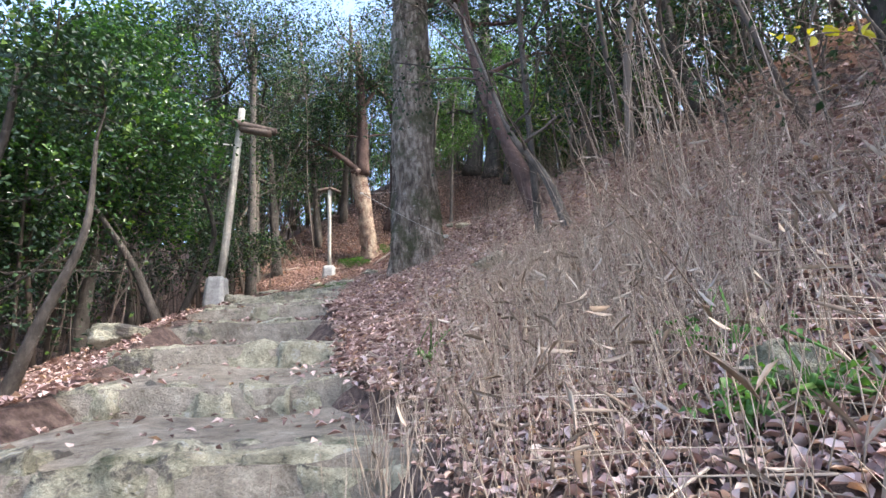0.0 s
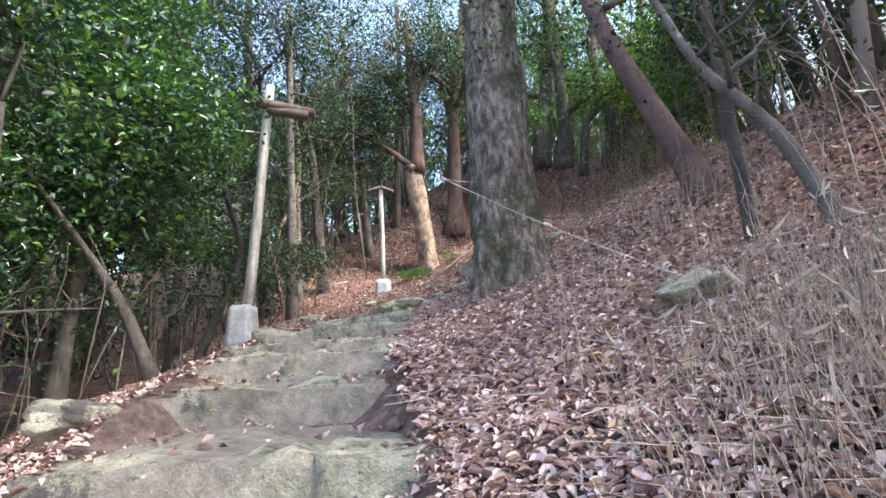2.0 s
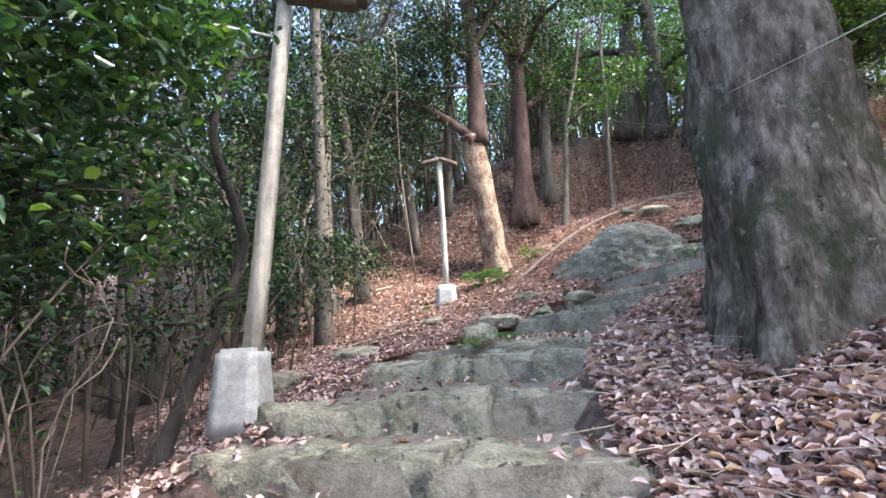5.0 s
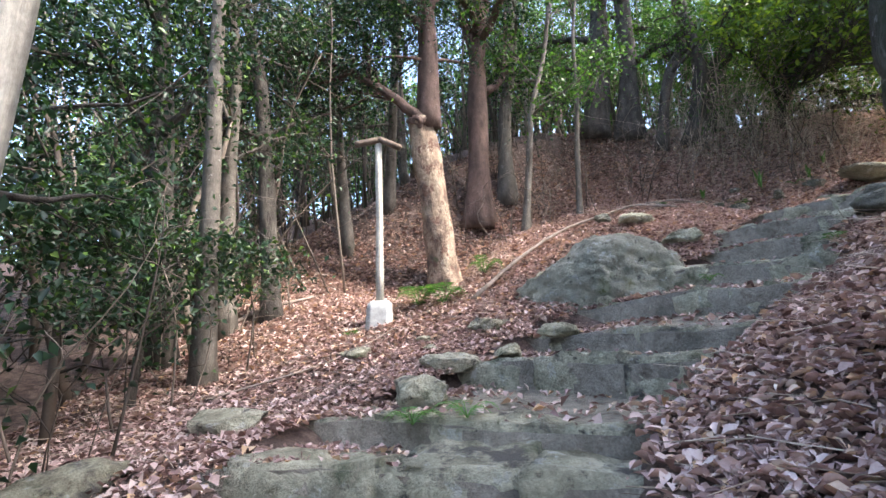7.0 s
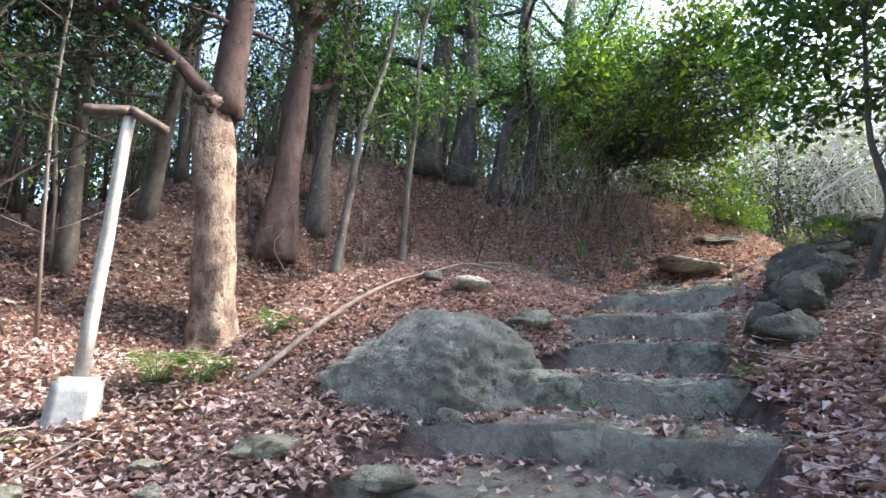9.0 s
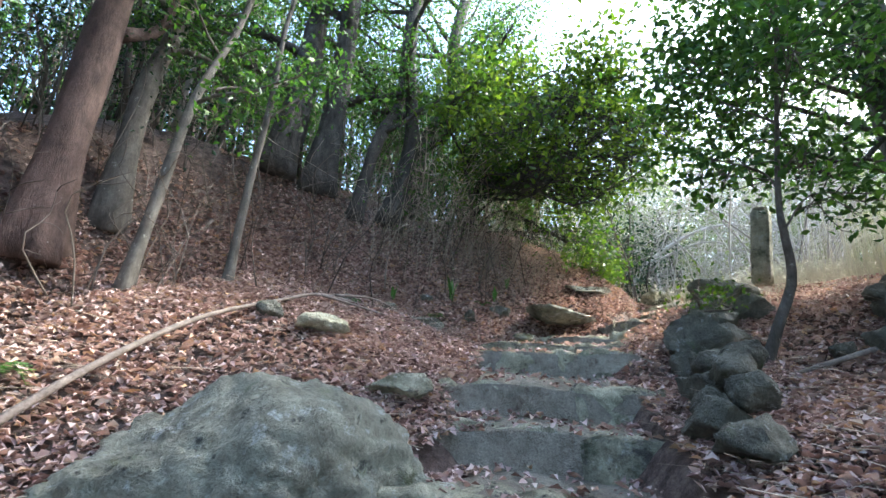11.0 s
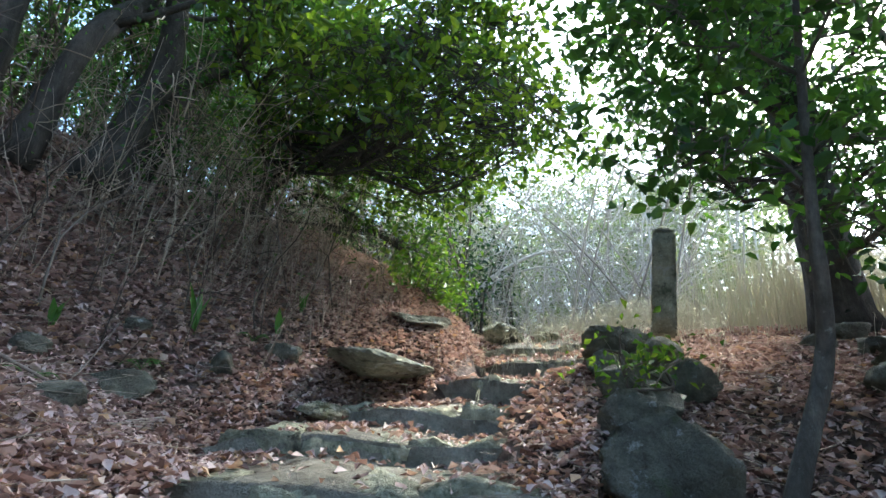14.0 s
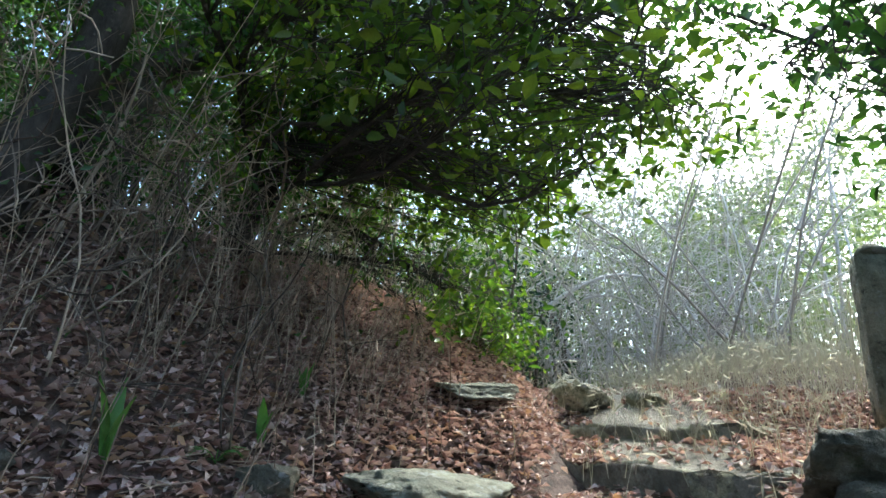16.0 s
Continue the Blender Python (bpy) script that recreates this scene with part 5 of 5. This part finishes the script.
_c = tagged(part("cord", Pile().add(*tube(bend([(-0.75, 8.8, 4.5), (-0.9, 7.6, 4.08), (-1.0, 6.48, 3.71)], 16), np.linspace(0.0015, 0.0025, 16), 5)).add(*tube(bend([(-1.0, 6.48, 3.71), (-0.22, 6.15, 3.15), (0.78, 5.72, 2.52)], 16), 0.0028, 5)).mesh("cord"), M_ROPE), "thin pale knotted cord strung from a trunk down the slope", "cord")
part("knot", lump(0.02, 0.016, 0.016, 9, 0.4, 2), M_ROPE, _c).location = (-1.0, 6.48, 3.71)
cord([(-3.95, 9.42, 5.8), (-5.4, 8.0, 5.55), (-7.6, 6.6, 5.9)], 0.012, "slack cord tied to the wooden post")

# ---- leaf litter ----
def litter(name, label, x, y, z, size, seed, mat=None, flat=0.66, plain=True):
    g = np.random.default_rng(seed)
    c = np.stack([x, y, z + g.uniform(0.005, 0.045, len(x))], 1)
    return tagged(part(name, leaves(c, size, 0.55, g=g, width=0.54, fold=0.22, flat=flat, plain=plain), mat or M_DRYLEAF), label, "leaf litter", kind="stuff")


def strewn(n, x0, x1, y0, y1, seed, keep):
    g = np.random.default_rng(seed)
    x, y = g.uniform(x0, x1, n), g.uniform(y0, y1, n)
    k = g.uniform(0, 1, n) < keep(x, y)
    return x[k], y[k]


def lateral(x, y):
    """How far beyond the side of the path a place lies (negative: on it), and on which side (+1 right)."""
    out, side = np.empty(len(x)), np.empty(len(x))
    for a in range(0, len(x), 5000):
        rx, ry = x[a:a + 5000, None] - _mid[:, 0], y[a:a + 5000, None] - _mid[:, 1]
        d = np.sqrt(rx ** 2 + ry ** 2)
        i = np.argmin(d - _half * 0.3, 1)
        r = np.arange(len(i))
        lat = rx[r, i] * _right[i, 0] + ry[r, i] * _right[i, 1]
        out[a:a + 5000] = np.maximum(np.abs(lat), d[r, i] * 0.6) - _half[i] * 0.93
        side[a:a + 5000] = np.sign(lat)
    return out, side


def beside(x, y):
    o, s = lateral(x, y)
    return np.clip((o + 0.16) / 0.3, 0, 1)


def wooded(x, y):
    """As beside, but the steep crest of the bank keeps few leaves."""
    return beside(x, y) * (1 - 0.7 * np.clip((y - np.interp(x, BANK_X, BANK_Y) - 0.9) / 0.6, 0, 1) * (np.interp(x, BANK_X, BANK_RISE) > 0.2))


_x, _y = strewn(120000, -1.7, 3.5, 1.0, 11.5, 121, beside)
litter("leaf_litter", "thick pinkish-brown fallen leaves on the slope", _x, _y, land(_x, _y), np.where(_y < 3.2, 0.042, 0.064), 122, plain=False)
_x, _y = strewn(18000, 3.5, 8.0, -1.5, 11.5, 221, beside)
litter("leaf_litter", "fallen brown leaves up the hillside", _x, _y, land(_x, _y), 0.08, 222)
_x, _y = strewn(30000, -6.5, -2.5, 2.0, 12.0, 123, lambda x, y: beside(x, y) * np.clip((1.7 - lateral(x, y)[0]) / 0.6, 0.08, 1))
litter("leaf_litter", "fallen brown leaves at the edge of the steps", _x, _y, land(_x, _y), 0.068, 124)
_x, _y = strewn(80000, -6.5, 3.0, 11.0, 19.5, 125, wooded)
litter("leaf_litter", "reddish-brown fallen leaves under the trees", _x, _y, land(_x, _y), 0.068, 126)
_x, _y = strewn(56000, 0.5, 8.0, 15.0, 20.0, 127, wooded)
litter("leaf_litter", "reddish-brown fallen leaves on the bank", _x, _y, land(_x, _y), 0.07, 128)
_x, _y = strewn(50000, 0.3, 9.0, 9.5, 15.0, 129, beside)
litter("leaf_litter", "brown fallen leaves beyond the low wall", _x, _y, land(_x, _y), 0.07, 130)

# Leaves on the treads, thicker towards their sides and backs.
_g = np.random.default_rng(131)
_pts = []
for n in range(1, len(EDGES) - 3):
    a, b = EDGE[n], EDGE[n + 1]
    many = (260 if n < 9 else 900 if n < 14 else 420) if n < 15 else 650
    u, v = _g.uniform(-0.2, 1.2, many * 4), _g.uniform(0.05, 1.0, many * 4)
    k = _g.uniform(0, 1, many * 4) < np.where((np.abs(u - 0.5) > 0.44) | ((u < 0.2) & (n > 8)), 1.0, (0.12 + 0.5 * np.abs(2 * u - 1) ** 3) * (0.4 + 0.6 * v))
    _pts.append(tread_at(a, b, u[k], v[k]))
_pts = np.vstack(_pts)
litter("leaf_litter", "fallen leaves caught on the steps", _pts[:, 0], _pts[:, 1], _pts[:, 2], 0.07, 132)
for _x0, _x1, _y0, _y1, _k in [(1.4, 2.7, 14.9, 16.1, 231), (-3.1, -1.4, 12.3, 13.6, 233)]:
    _x, _y = strewn(3600, _x0, _x1, _y0, _y1, _k, lambda x, y: np.clip((lateral(x, y)[0] + 0.45) / 0.3, 0, 1))
    litter("leaf_litter", "fallen leaves drifted against the ends of the steps", _x, _y, land(_x, _y), 0.066, _k + 1)

# Fine dead twigs among the leaves.
def debris(name, label, x, y, seed, length=0.22):
    g = np.random.default_rng(seed)
    n = len(x)
    z = land(x, y) + g.uniform(0.02, 0.06, n)
    a, L = g.uniform(0, 6.28, n), length * g.uniform(0.4, 1.8, n)
    d = np.stack([np.cos(a) * L, np.sin(a) * L, g.normal(size=n) * 0.12 * L], -1)
    p = np.stack([x, y, z], -1)
    r = g.uniform(0.0015, 0.0045, n)[:, None]
    s = np.stack([-np.sin(a), np.cos(a), np.zeros(n)], -1) * r
    up = np.array([0, 0, 1.4]) * r
    q = p + d + np.array([0, 0, 0.01])
    v = np.stack([p - s, p + s, p + up, q - s * 0.6, q + s * 0.6, q + up * 0.6], 1).reshape(-1, 3)
    o = np.arange(n)[:, None] * 6
    return tagged(part(name, (v, np.vstack([o + np.array([0, 1, 4, 3]), o + np.array([1, 2, 5, 4]), o + np.array([2, 0, 3, 5])])), M_STALK), label, "twigs", kind="stuff")


_x, _y = strewn(4500, -1.7, 3.5, 1.0, 11.5, 141, beside)
debris("twig_debris", "thin dead twigs scattered over the fallen leaves", _x, _y, 142)
_x, _y = strewn(3000, -6.0, 3.0, 11.0, 19.0, 143, beside)
debris("twig_debris", "thin dead twigs scattered under the trees", _x, _y, 144)
_x, _y = strewn(5000, 0.5, 8.0, 10.0, 19.5, 145, beside)
debris("twig_debris", "thin dead twigs scattered over the banks", _x, _y, 146)

# A twig with yellow leaves over the slope, and low weeds.
_s = thing("yellow_sprig", (1.93, 2.06, 2.35), "thin bare twig with a few bright yellow leaves on the hillside", "plant", "small plants")
part("stem", tube(bend([(0.05, 0, -0.6), (0, 0, 0.0), (-0.03, 0, 0.42), (-0.25, 0, 0.48), (-0.47, 0, 0.40)], 14), np.linspace(0.007, 0.002, 14), 5), M_TWIG, _s)
_yl = np.random.default_rng(150)
for i in range(11):
    t = i / 10
    v, f = leaves(np.array([[-0.04 - 0.43 * t, 0.02 * _yl.normal(), 0.44 + 0.05 * math.sin(3 * t) + 0.03 * _yl.normal()]]), 0.05, g=_yl, width=0.6)
    part("leaf", (v, f), M_YELLOW, _s)
rock(1.0, 1.58, (0.15, 0.11, 0.07), M_STONE, "mossy grey rock among weeds on the slope", 71)
for k, (x, y) in enumerate([(1.03, 1.9), (0.79, 1.46), (-0.11, 3.98), (0.9, 1.36)]):
    crowned("weed", [(x, y, float(land(x, y)[0])), (x, y, float(land(x, y)[0]) + 0.08), (x + 0.02, y, float(land(x, y)[0]) + 0.14)], 0.004, 0.002, M_FERN, "low green weed in the leaf litter", [(x, y, float(land(x, y)[0]) + 0.1, 0.16, 0.14, 0.07)], 60, M_FERN, 0.035, 160 + k, twigs=5, category="plant", group="small plants", gather=0.03)
